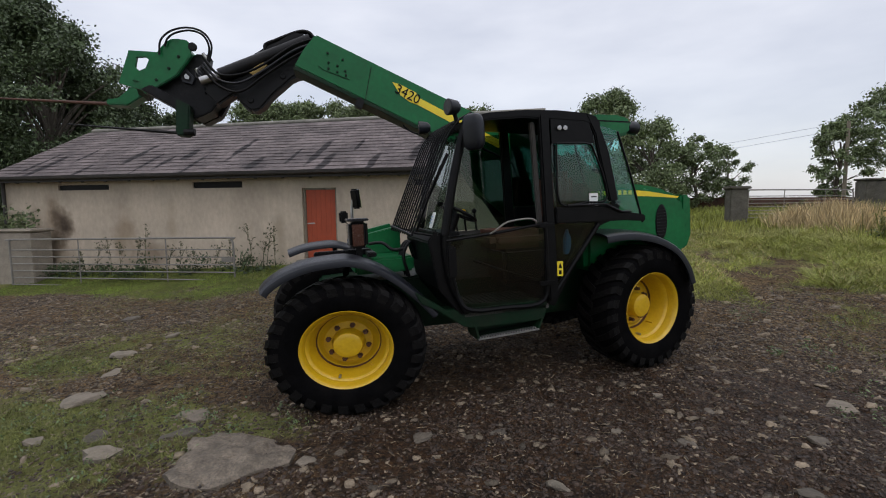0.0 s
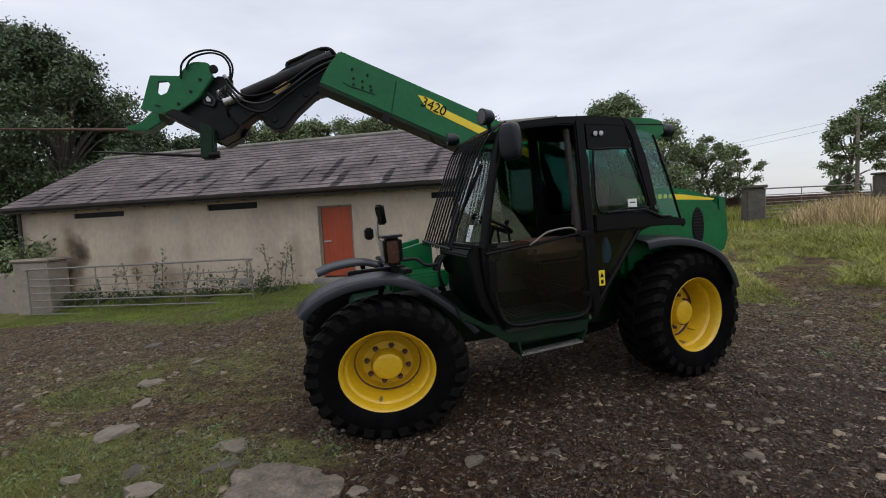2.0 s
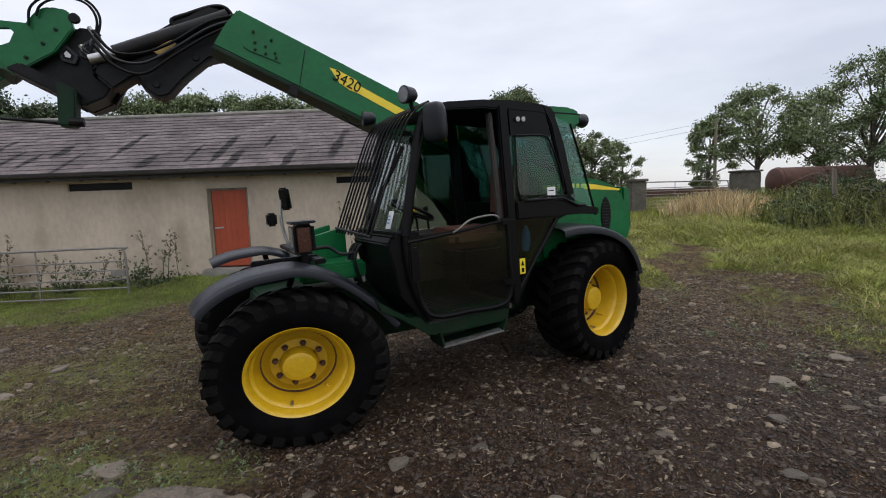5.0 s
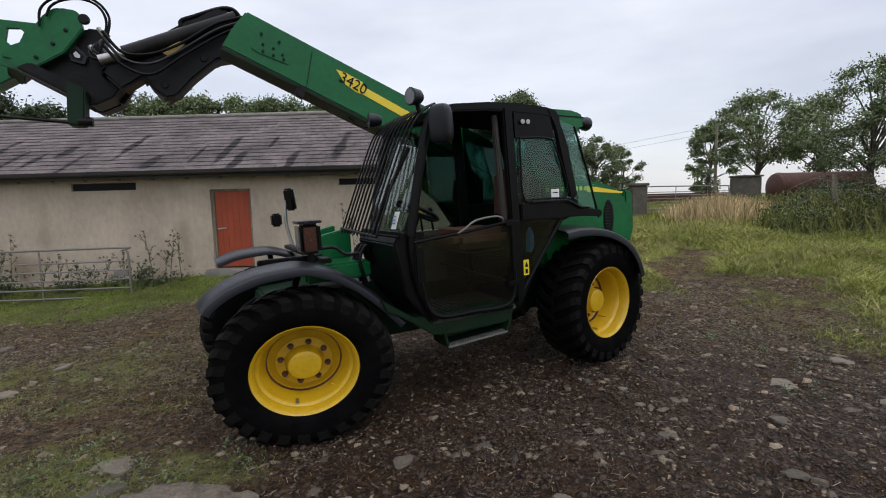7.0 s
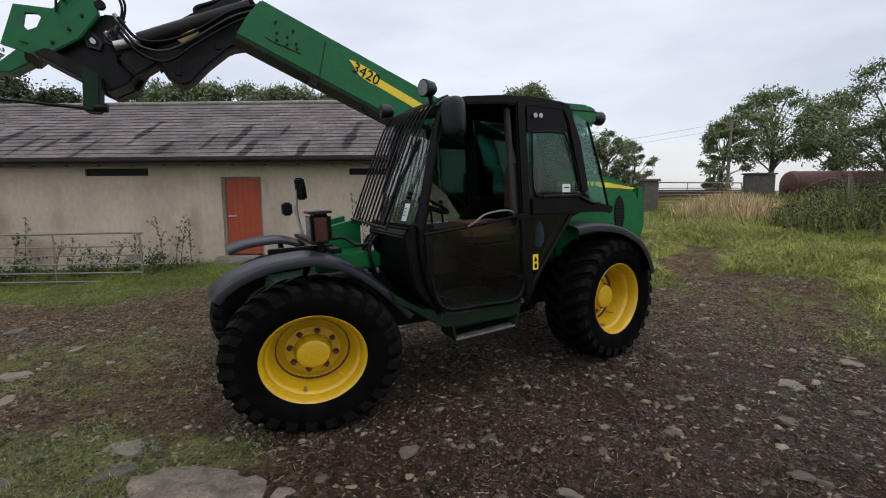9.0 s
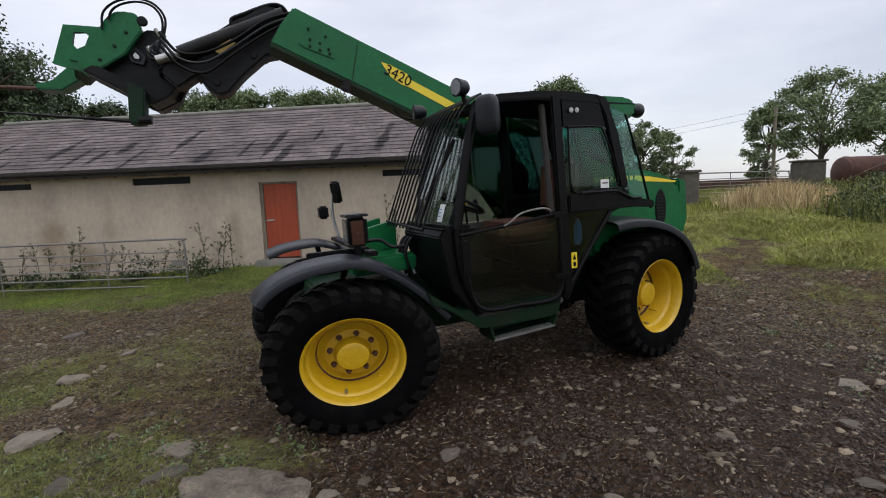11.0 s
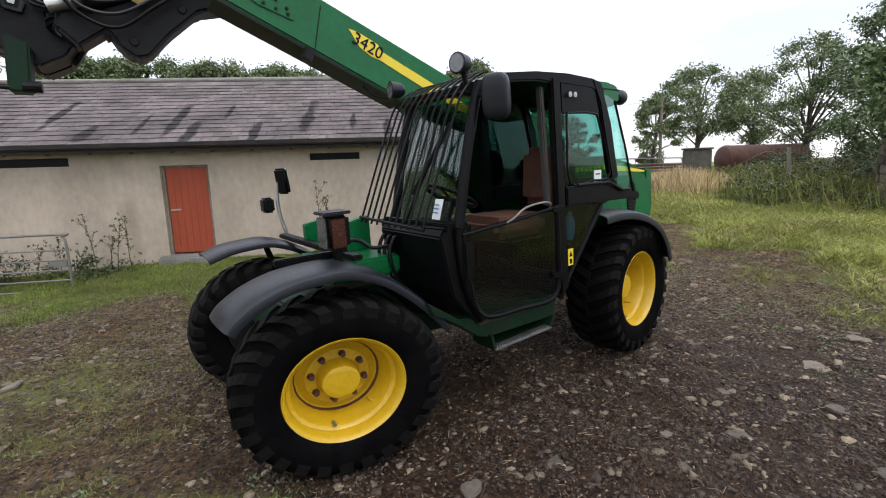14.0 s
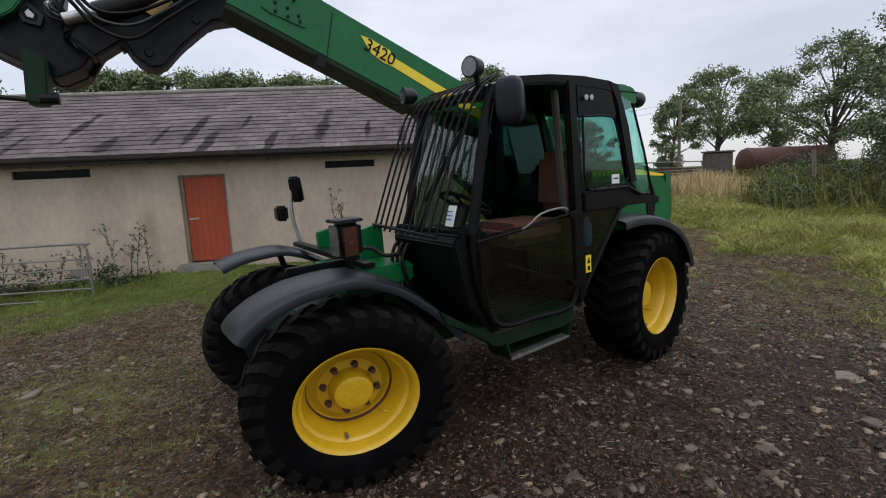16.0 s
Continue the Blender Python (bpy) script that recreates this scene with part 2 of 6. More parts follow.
def stain(m, x0, wx, z0, wz, colour, amount, core=0.55):
    """A soot and damp stain of its own shape on a wall material."""
    n, l = m.node_tree.nodes, m.node_tree.links
    bsdf = n["Principled BSDF"]
    src = bsdf.inputs["Base Color"].links[0].from_socket
    t = n.new("ShaderNodeTexCoord")
    mp = n.new("ShaderNodeMapping")
    mp.inputs["Location"].default_value = (-x0 / wx, 0, -z0 / wz)
    mp.inputs["Scale"].default_value = (1 / wx, 0, 1 / wz)
    l.new(t.outputs["Object"], mp.inputs["Vector"])
    ln = n.new("ShaderNodeVectorMath")
    ln.operation = "LENGTH"
    l.new(mp.outputs[0], ln.inputs[0])
    ns = n.new("ShaderNodeTexNoise")
    ns.inputs["Scale"].default_value, ns.inputs["Detail"].default_value = 2.6, 7
    l.new(t.outputs["Object"], ns.inputs["Vector"])
    ad = n.new("ShaderNodeMath")
    ad.operation = "MULTIPLY_ADD"
    l.new(ns.outputs[0], ad.inputs[0])
    ad.inputs[1].default_value = 0.9
    l.new(ln.outputs["Value"], ad.inputs[2])
    r = n.new("ShaderNodeValToRGB")
    r.color_ramp.elements[0].position, r.color_ramp.elements[1].position = core, 1.45
    r.color_ramp.elements[0].color, r.color_ramp.elements[1].color = (amount, amount, amount, 1), (0, 0, 0, 1)
    l.new(ad.outputs[0], r.inputs[0])
    mx = n.new("ShaderNodeMix")
    mx.data_type = "RGBA"
    l.new(r.outputs[0], mx.inputs[0])
    l.new(src, mx.inputs[6])
    mx.inputs[7].default_value = (*colour, 1)
    l.new(mx.outputs[2], bsdf.inputs["Base Color"])


stain(WALL, -10.6, 0.9, 0.9, 1.5, (0.2, 0.14, 0.08), 0.6)
for k in range(22):
    stain(SLATE, -13.4 + k * 0.61 + 0.25 * math.sin(k * 5.3), 0.17 + 0.07 * math.sin(k * 2.1), 2.72 + 0.25 * math.sin(k * 3.7), 0.55 + 0.2 * math.sin(k * 1.7), (0.014, 0.011, 0.012), 0.95, 0.8)
stain(WALL, -6.6, 0.35, 1.0, 1.5, (0.27, 0.22, 0.15), 0.6)
stain(WALL, -12.6, 1.3, 1.0, 2.2, (0.24, 0.18, 0.12), 0.7)
stain(WALL, -9.9, 1.2, 0.5, 0.7, (0.17, 0.12, 0.075), 0.7)
stain(WALL, -9.3, 0.3, 1.2, 1.3, (0.3, 0.24, 0.16), 0.5)
stain(WALL, -12.4, 0.75, 1.2, 1.25, (0.1, 0.065, 0.036), 0.8, 0.55)
stain(WALL, -12.35, 0.62, 1.15, 1.05, (0.035, 0.022, 0.012), 0.9, 0.55)


def ground_material():
    m = bpy.data.materials.new("gravel_mud_and_turf")
    m.use_nodes = True
    n, l = m.node_tree.nodes, m.node_tree.links
    b = n["Principled BSDF"]
    t = n.new("ShaderNodeTexCoord")
    att = n.new("ShaderNodeAttribute")
    att.attribute_name = "turf"
    wet = n.new("ShaderNodeAttribute")
    wet.attribute_name = "mud"

    def noise(s, d=6, r=0.6):
        k = n.new("ShaderNodeTexNoise")
        k.inputs["Scale"].default_value, k.inputs["Detail"].default_value, k.inputs["Roughness"].default_value = s, d, r
        l.new(t.outputs["Object"], k.inputs["Vector"])
        return k

    def ramp2(src, p0, c0, p1, c1):
        k = n.new("ShaderNodeValToRGB")
        k.color_ramp.elements[0].position, k.color_ramp.elements[1].position = p0, p1
        k.color_ramp.elements[0].color, k.color_ramp.elements[1].color = (*c0, 1), (*c1, 1)
        l.new(src, k.inputs[0])
        return k

    def mix(f, a, c, blend="MIX"):
        k = n.new("ShaderNodeMix")
        k.data_type, k.blend_type = "RGBA", blend
        if isinstance(f, float):
            k.inputs[0].default_value = f
        else:
            l.new(f, k.inputs[0])
        l.new(a, k.inputs[6])
        l.new(c, k.inputs[7])
        return k.outputs[2]

    big, med, fine = noise(0.7), noise(5), noise(45, 8, 0.7)
    dry = ramp2(med.outputs[0], 0.3, (0.105, 0.077, 0.042), 0.72, (0.26, 0.195, 0.112))
    mud = ramp2(med.outputs[0], 0.3, (0.036, 0.02, 0.0105), 0.75, (0.1, 0.06, 0.034))
    mm = n.new("ShaderNodeMath")
    mm.operation = "ADD"
    l.new(wet.outputs["Fac"], mm.inputs[0])
    l.new(big.outputs[0], mm.inputs[1])
    mf = ramp2(mm.outputs[0], 0.62, (0, 0, 0), 1.05, (1, 1, 1))
    soil = mix(mf.outputs[0], dry.outputs[0], mud.outputs[0])
    vor = n.new("ShaderNodeTexVoronoi")
    vor.inputs["Scale"].default_value = 30
    vor.inputs["Randomness"].default_value = 1.0
    l.new(t.outputs["Object"], vor.inputs["Vector"])
    vr = n.new("ShaderNodeSeparateColor")
    l.new(vor.outputs["Color"], vr.inputs[0])
    peb = ramp2(vr.outputs[0], 0.0, (0.035, 0.028, 0.022), 1.0, (0.17, 0.145, 0.115))
    pm = ramp2(vor.outputs["Distance"], 0.16, (1, 1, 1), 0.5, (0, 0, 0))
    pk = ramp2(vr.outputs[1], 0.66, (0, 0, 0), 0.76, (1, 1, 1))
    pf = n.new("ShaderNodeMath")
    pf.operation = "MULTIPLY"
    l.new(pm.outputs[0], pf.inputs[0])
    l.new(pk.outputs[0], pf.inputs[1])
    soil = mix(pf.outputs[0], soil, peb.outputs[0])
    vor2 = n.new("ShaderNodeTexVoronoi")
    vor2.inputs["Scale"].default_value = 70
    l.new(t.outputs["Object"], vor2.inputs["Vector"])
    v2 = n.new("ShaderNodeSeparateColor")
    l.new(vor2.outputs["Color"], v2.inputs[0])
    small = ramp2(v2.outputs[0], 0.1, (0.018, 0.012, 0.008), 1.0, (0.2, 0.165, 0.125))
    gap = ramp2(vor2.outputs["Distance"], 0.2, (1, 1, 1), 0.6, (0, 0, 0))
    some = ramp2(v2.outputs[1], 0.5, (0, 0, 0), 0.6, (0.8, 0.8, 0.8))
    sf_ = n.new("ShaderNodeMath")
    sf_.operation = "MULTIPLY"
    l.new(gap.outputs[0], sf_.inputs[0])
    l.new(some.outputs[0], sf_.inputs[1])
    soil = mix(sf_.outputs[0], soil, small.outputs[0])
    soil = mix(0.6, soil, fine.outputs[0], "OVERLAY")
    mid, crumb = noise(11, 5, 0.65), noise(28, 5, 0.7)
    # darker where the crumb noise, also used for the bump, is low
    crumb_tone = ramp2(crumb.outputs[0], 0.4, (0.22, 0.2, 0.19), 0.56, (1.0, 1.0, 1.0))
    soil = mix(1.0, soil, crumb_tone.outputs[0], "MULTIPLY")
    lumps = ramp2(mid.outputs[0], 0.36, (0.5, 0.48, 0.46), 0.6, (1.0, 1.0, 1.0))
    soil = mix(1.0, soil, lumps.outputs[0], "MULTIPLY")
    gain = n.new("ShaderNodeMix")
    gain.data_type, gain.blend_type = "RGBA", "MULTIPLY"
    gain.inputs[0].default_value = 1.0
    l.new(soil, gain.inputs[6])
    gain.inputs[7].default_value = (1.18, 1.03, 0.82, 1)
    soil = gain.outputs[2]
    gr = ramp2(med.outputs[0], 0.3, (0.095, 0.105, 0.026), 0.75, (0.19, 0.19, 0.055))
    gm = n.new("ShaderNodeMath")
    gm.operation = "ADD"
    l.new(att.outputs["Fac"], gm.inputs[0])
    md = n.new("ShaderNodeMath")
    md.operation = "MULTIPLY_ADD"
    l.new(med.outputs[0], md.inputs[0])
    md.inputs[1].default_value, md.inputs[2].default_value = 1.2, -0.6
    l.new(md.outputs[0], gm.inputs[1])
    gf = ramp2(gm.outputs[0], 0.36, (0, 0, 0), 0.62, (1, 1, 1))
    out = mix(gf.outputs[0], soil, gr.outputs[0])
    l.new(out, b.inputs["Base Color"])
    rr = n.new("ShaderNodeMapRange")
    rr.inputs[3].default_value, rr.inputs[4].default_value = 0.9, 0.55
    l.new(mf.outputs[0], rr.inputs[0])
    l.new(rr.outputs[0], b.inputs["Roughness"])
    b.inputs["Specular IOR Level"].default_value = 0.25
    hs = n.new("ShaderNodeMath")
    hs.operation = "MULTIPLY_ADD"
    l.new(pf.outputs[0], hs.inputs[0])
    hs.inputs[1].default_value = 0.5
    l.new(fine.outputs[0], hs.inputs[2])
    bp = n.new("ShaderNodeBump")
    bp.inputs["Strength"].default_value, bp.inputs["Distance"].default_value = 1.0, 0.045
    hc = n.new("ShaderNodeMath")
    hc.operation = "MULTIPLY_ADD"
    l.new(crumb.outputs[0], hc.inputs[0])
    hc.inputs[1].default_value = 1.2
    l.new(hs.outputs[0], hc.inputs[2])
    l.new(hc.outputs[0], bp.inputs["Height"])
    l.new(bp.outputs[0], b.inputs["Normal"])
    return m


# ---- mesh helpers ----
rng = random.Random(7)


def link(name, bm, material, parent=None, label="", smooth=False):
    me = bpy.data.meshes.new(name)
    bm.normal_update()
    bm.to_mesh(me)
    bm.free()
    me.materials.append(material)
    if smooth:
        me.polygons.foreach_set("use_smooth", [True] * len(me.polygons))
        me.set_sharp_from_angle(angle=radians(38))
    ob = new(name, me)
    if parent is not None:
        ob.parent = parent
    if label:
        ob["label"] = label
    return ob


def part(name, bm, material, parent, label="", smooth=False):
    return link(name, bm, material, parent, label, smooth)


def bevel(bm, w, seg=2):
    bmesh.ops.bevel(bm, geom=bm.edges[:], offset=w, segments=seg, affect="EDGES", clamp_overlap=True)
    return bm


def box(bm, a, b, m=None):
    vs = bmesh.ops.create_cube(bm, size=1.0)["verts"]
    mid_ = [(p + q) / 2 for p, q in zip(a, b)]
    sz = [abs(q - p) for p, q in zip(a, b)]
    for v in vs:
        v.co = Vector((v.co[0] * sz[0] + mid_[0], v.co[1] * sz[1] + mid_[1], v.co[2] * sz[2] + mid_[2]))
        if m is not None:
            v.co = m @ v.co
    return bm


def boxm(a, b, w=0.01, m=None):
    bm = bmesh.new()
    box(bm, a, b, m)
    return bevel(bm, w) if w else bm


def beam(bm, p, q, w, h, up=(0, 0, 1)):
    """A square bar from p to q."""
    p, q = Vector(p), Vector(q)
    d = (q - p).normalized()
    s = d.cross(Vector(up))
    s = (s if s.length > 1e-3 else d.cross(Vector((0, 1, 0)))).normalized()
    u = s.cross(d).normalized()
    vs = [bm.verts.new(c + s * i * w / 2 + u * j * h / 2) for c in (p, q) for i, j in ((-1, -1), (1, -1), (1, 1), (-1, 1))]
    for f in ((0, 1, 2, 3), (7, 6, 5, 4), (0, 4, 5, 1), (1, 5, 6, 2), (2, 6, 7, 3), (3, 7, 4, 0)):
        bm.faces.new([vs[i] for i in f])
    return bm


def beamm(p, q, w, h, bev=0.008, up=(0, 0, 1)):
    bm = beam(bmesh.new(), p, q, w, h, up)
    bmesh.ops.recalc_face_normals(bm, faces=bm.faces[:])
    return bevel(bm, bev) if bev else bm


def tube(bm, pts, r, n=8, r2=None):
    """A round tube through the points."""
    pts = [Vector(p) for p in pts]
    rings, side = [], None
    for i, p in enumerate(pts):
        d = (pts[min(i + 1, len(pts) - 1)] - pts[max(i - 1, 0)]).normalized()
        ref = Vector((0, 0, 1)) if abs(d.z) < 0.9 else Vector((1, 0, 0))
        if side is None:
            side = d.cross(ref).normalized()
        side = (side - d * side.dot(d)).normalized()
        up = side.cross(d)
        rad = r if r2 is None else r + (r2 - r) * i / max(1, len(pts) - 1)
        rings.append([bm.verts.new(p + (side * math.cos(2 * math.pi * k / n) + up * math.sin(2 * math.pi * k / n)) * rad) for k in range(n)])
    for a, b in zip(rings, rings[1:]):
        for k in range(n):
            bm.faces.new((a[k], a[(k + 1) % n], b[(k + 1) % n], b[k]))
    bm.faces.new(rings[0][::-1])
    bm.faces.new(rings[-1])
    return bm


def curve_pts(pts, steps=6):
    """A smooth line through the points."""
    P = [Vector(p) for p in pts]
    P = [P[0] * 2 - P[1]] + P + [P[-1] * 2 - P[-2]]
    out = []
    for i in range(1, len(P) - 2):
        for s in range(steps):
            t = s / steps
            a, b, c, d = P[i - 1], P[i], P[i + 1], P[i + 2]
            out.append(0.5 * ((2 * b) + (c - a) * t + (2 * a - 5 * b + 4 * c - d) * t * t + (3 * b - a - 3 * c + d) * t ** 3))
    return out + [P[-2]]


def prism(poly, y0, y1, bev=0.0, shift=(0, 0)):
    """A slab: an outline in x and z, between y0 and y1."""
    bm = bmesh.new()
    a = [bm.verts.new((x, y0, z)) for x, z in poly]
    b = [bm.verts.new((x + shift[0], y1, z + shift[1])) for x, z in poly]
    k = len(poly)
    bm.faces.new(a)
    bm.faces.new(b[::-1])
    for i in range(k):
        bm.faces.new((a[(i + 1) % k], a[i], b[i], b[(i + 1) % k]))
    bmesh.ops.recalc_face_normals(bm, faces=bm.faces[:])
    return bevel(bm, bev) if bev else bm


def lathe(bm, prof, n=48, closed=False):
    """Turns a profile of (radius, y) about the y axis."""
    rings = [[bm.verts.new((r * math.cos(2 * math.pi * k / n), y, r * math.sin(2 * math.pi * k / n))) for k in range(n)] for r, y in prof]
    pairs = list(zip(rings, rings[1:])) + ([(rings[-1], rings[0])] if closed else [])
    for a, b in pairs:
        for k in range(n):
            bm.faces.new((a[k], b[k], b[(k + 1) % n], a[(k + 1) % n]))
    if not closed:
        bm.faces.new(rings[0])
        bm.faces.new(rings[-1][::-1])
    bmesh.ops.recalc_face_normals(bm, faces=bm.faces[:])
    return bm


def sheet(poly3, th):
    """A flat plate of thickness th from corner points."""
    bm = bmesh.new()
    P = [Vector(p) for p in poly3]
    nrm = (P[1] - P[0]).cross(P[2] - P[0]).normalized() * th
    a = [bm.verts.new(p) for p in P]
    b = [bm.verts.new(p + nrm) for p in P]
    k = len(P)
    bm.faces.new(a)
    bm.faces.new(b[::-1])
    for i in range(k):
        bm.faces.new((a[(i + 1) % k], a[i], b[i], b[(i + 1) % k]))
    bmesh.ops.recalc_face_normals(bm, faces=bm.faces[:])
    return bm


def raw(name, verts, faces, material, parent=None, smooth=False):
    me = bpy.data.meshes.new(name)
    me.from_pydata([tuple(v) for v in verts], [], faces)
    me.update()
    me.materials.append(material)
    if smooth:
        me.polygons.foreach_set("use_smooth", [True] * len(me.polygons))
    ob = new(name, me)
    if parent is not None:
        ob.parent = parent
    return ob


def vnoise(x, y, seed=0):
    """Smooth value noise on arrays."""
    xi, yi = np.floor(x).astype(int), np.floor(y).astype(int)
    fx, fy = x - xi, y - yi
    fx, fy = fx * fx * (3 - 2 * fx), fy * fy * (3 - 2 * fy)

    def h(a, b):
        v = np.sin(a * 127.1 + b * 311.7 + seed * 74.7) * 43758.5453
        return v - np.floor(v)
    return (h(xi, yi) * (1 - fx) + h(xi + 1, yi) * fx) * (1 - fy) + (h(xi, yi + 1) * (1 - fx) + h(xi + 1, yi + 1) * fx) * fy


def splus(v, k=1.3):
    return np.logaddexp(0, k * v) / k


def ground_base(x, y):
    z = 0.105 * splus(y - 0.25) + 0.025 * splus(x - 2) - 0.045 * splus(-(x + 4.5))
    z = 1.3 * np.tanh(z / 1.3)
    z = z - 0.17 * np.exp(-((y - 3.35) / 0.9) ** 2) / (1 + np.exp((x + 6.7) * 1.6))
    return z + 0.9 * np.exp(-((x - 11.5) ** 2 / 9 + (y - 8.5) ** 2 / 9)) * 0.25


def ground_z(x, y):
    x, y = np.asarray(x, float), np.asarray(y, float)
    near = np.exp(-((x + 1) ** 2 + (y + 1) ** 2) / 120)
    bumps = 0.06 * (vnoise(x * 1.1, y * 1.1, 1) - 0.5) + 0.045 * (vnoise(x * 3.7, y * 3.7, 2) - 0.5) + 0.03 * (vnoise(x * 9, y * 9, 3) - 0.5) + 0.018 * (vnoise(x * 17, y * 17, 4) - 0.5)
    return ground_base(x, y) + bumps * (0.3 + 0.7 * near)


def gz(x, y):
    return float(ground_z(x, y))


def turf(x, y):
    """How much grass grows at a place, 0 to 1."""
    x, y = np.asarray(x, float), np.asarray(y, float)
    strip = 1 / (1 + np.exp(-(y - (2.55 - 0.06 * (x + 5) + 0.9 * (vnoise(x * 0.9, y * 0.9, 12) - 0.5))) * 2.6))
    strip = np.where(x > 2.0, 0, strip) + 0
    right = 1 / (1 + np.exp(-(x - 2.55 - 0.12 * np.maximum(0, -y)) * 1.1))
    right *= 0.55 + 0.45 / (1 + np.exp(-(y - 1.4) * 1.2))
    right *= 1 - 0.55 * np.exp(-((x - 2.6) ** 2 / 4 + (y + 2.4) ** 2 / 4))
    far = 1 / (1 + np.exp(-(y - 4.2 - 1.9 * np.exp(-((x - 2.5) / 1.5) ** 2)) * 2))
    left = 1 / (1 + np.exp((x + 3.6 + 0.55 * (y + 2.2)) * 2.2)) / (1 + np.exp((y + 0.75) * 3.2))
    patch = 0.55 * np.exp(-((x + 3.2) ** 2 / 0.5 + (y + 1.75) ** 2 / 0.12))
    mid = 0.34 * np.exp(-((x + 5.5) ** 2 / 6 + (y - 0.1) ** 2 / 2.2))
    wild = -0.1 + 1.9 * (0.6 * vnoise(x * 0.8, y * 0.8, 9) + 0.4 * vnoise(x * 2.3, y * 2.3, 10))
    return np.clip(np.maximum.reduce([strip, right * wild, far, left * 0.75 * wild]) + patch + mid * wild, 0, 1)


def mud_amount(x, y):
    x, y = np.asarray(x, float), np.asarray(y, float)
    a = np.exp(-((x + 0.2) ** 2 / 9 + (y + 1.6) ** 2 / 4.5))
    return np.clip(0.75 * a + 0.1, 0, 1)


# ---- ground ----
def axis(lo, hi, step, far):
    a = list(np.arange(lo, hi, step))
    s, v = step, hi
    while v < far:
        a.append(v)
        s *= 1.18
        v += s
    s, v = step, lo - step
    while v > -far:
        a.insert(0, v)
        s *= 1.18
        v -= s
    return np.array(a)


gx, gy = axis(-8, 5, 0.035, 600), axis(-5.2, 4, 0.035, 600)
GX, GY = np.meshgrid(gx, gy)
GZ = ground_z(GX, GY)
nx_, ny_ = len(gx), len(gy)
idx = np.arange(nx_ * ny_).reshape(ny_, nx_)
quads = np.stack([idx[:-1, :-1], idx[:-1, 1:], idx[1:, 1:], idx[1:, :-1]], -1).reshape(-1, 4)
gme = bpy.data.meshes.new("ground")
gme.from_pydata(np.stack([GX, GY, GZ], -1).reshape(-1, 3).tolist(), [], quads.tolist())
gme.polygons.foreach_set("use_smooth", [True] * len(gme.polygons))
for key, arr in (("turf", turf(GX, GY)), ("mud", mud_amount(GX, GY))):
    at = gme.attributes.new(key, "FLOAT", "POINT")
    at.data.foreach_set("value", arr.reshape(-1).astype(np.float32))
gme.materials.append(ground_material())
ground = tagged(new("ground", gme), "muddy gravel yard with stones and patches of grass", "ground", kind="structure")

# ---- the telehandler: x forward, y to its left, z up, from the rear left hub ----
tele = tagged(new("telehandler"), "green and yellow telescopic handler with a raised boom on muddy gravel", "telehandler")
tele.matrix_basis = pose(0.005, 0.074, 0.037, 0, 2.0, 208.6)
CY = -0.95          # middle of the machine


def lug_mesh(s):
    """One slanting tread block that wraps over the tyre's shoulder."""
    bm = bmesh.new()
    rows_ = []
    for yy, r0, r1, da in [(-0.01, 0.55, 0.603, 0.0), (0.12, 0.546, 0.601, 0.10), (0.2, 0.53, 0.588, 0.18), (0.234, 0.5, 0.555, 0.22), (0.233, 0.485, 0.525, 0.225)]:
        hw = 0.06 if yy < 0.15 else 0.074
        rows_.append([bm.verts.new((r * math.cos(da + e), s * yy, r * math.sin(da + e))) for r, e in ((r0, -hw), (r1, -hw * 0.82), (r1, hw * 0.82), (r0, hw))])
    for p, q in zip(rows_, rows_[1:]):
        for i in range(4):
            bm.faces.new((p[i], p[(i + 1) % 4], q[(i + 1) % 4], q[i]))
    bm.faces.new(rows_[0])
    bm.faces.new(rows_[-1][::-1])
    bmesh.ops.recalc_face_normals(bm, faces=bm.faces[:])
    me = bpy.data.meshes.new("tread_lug")
    bm.to_mesh(me)
    bm.free()
    me.materials.append(TREAD)
    return me


LUGS = [lug_mesh(1), lug_mesh(-1)]


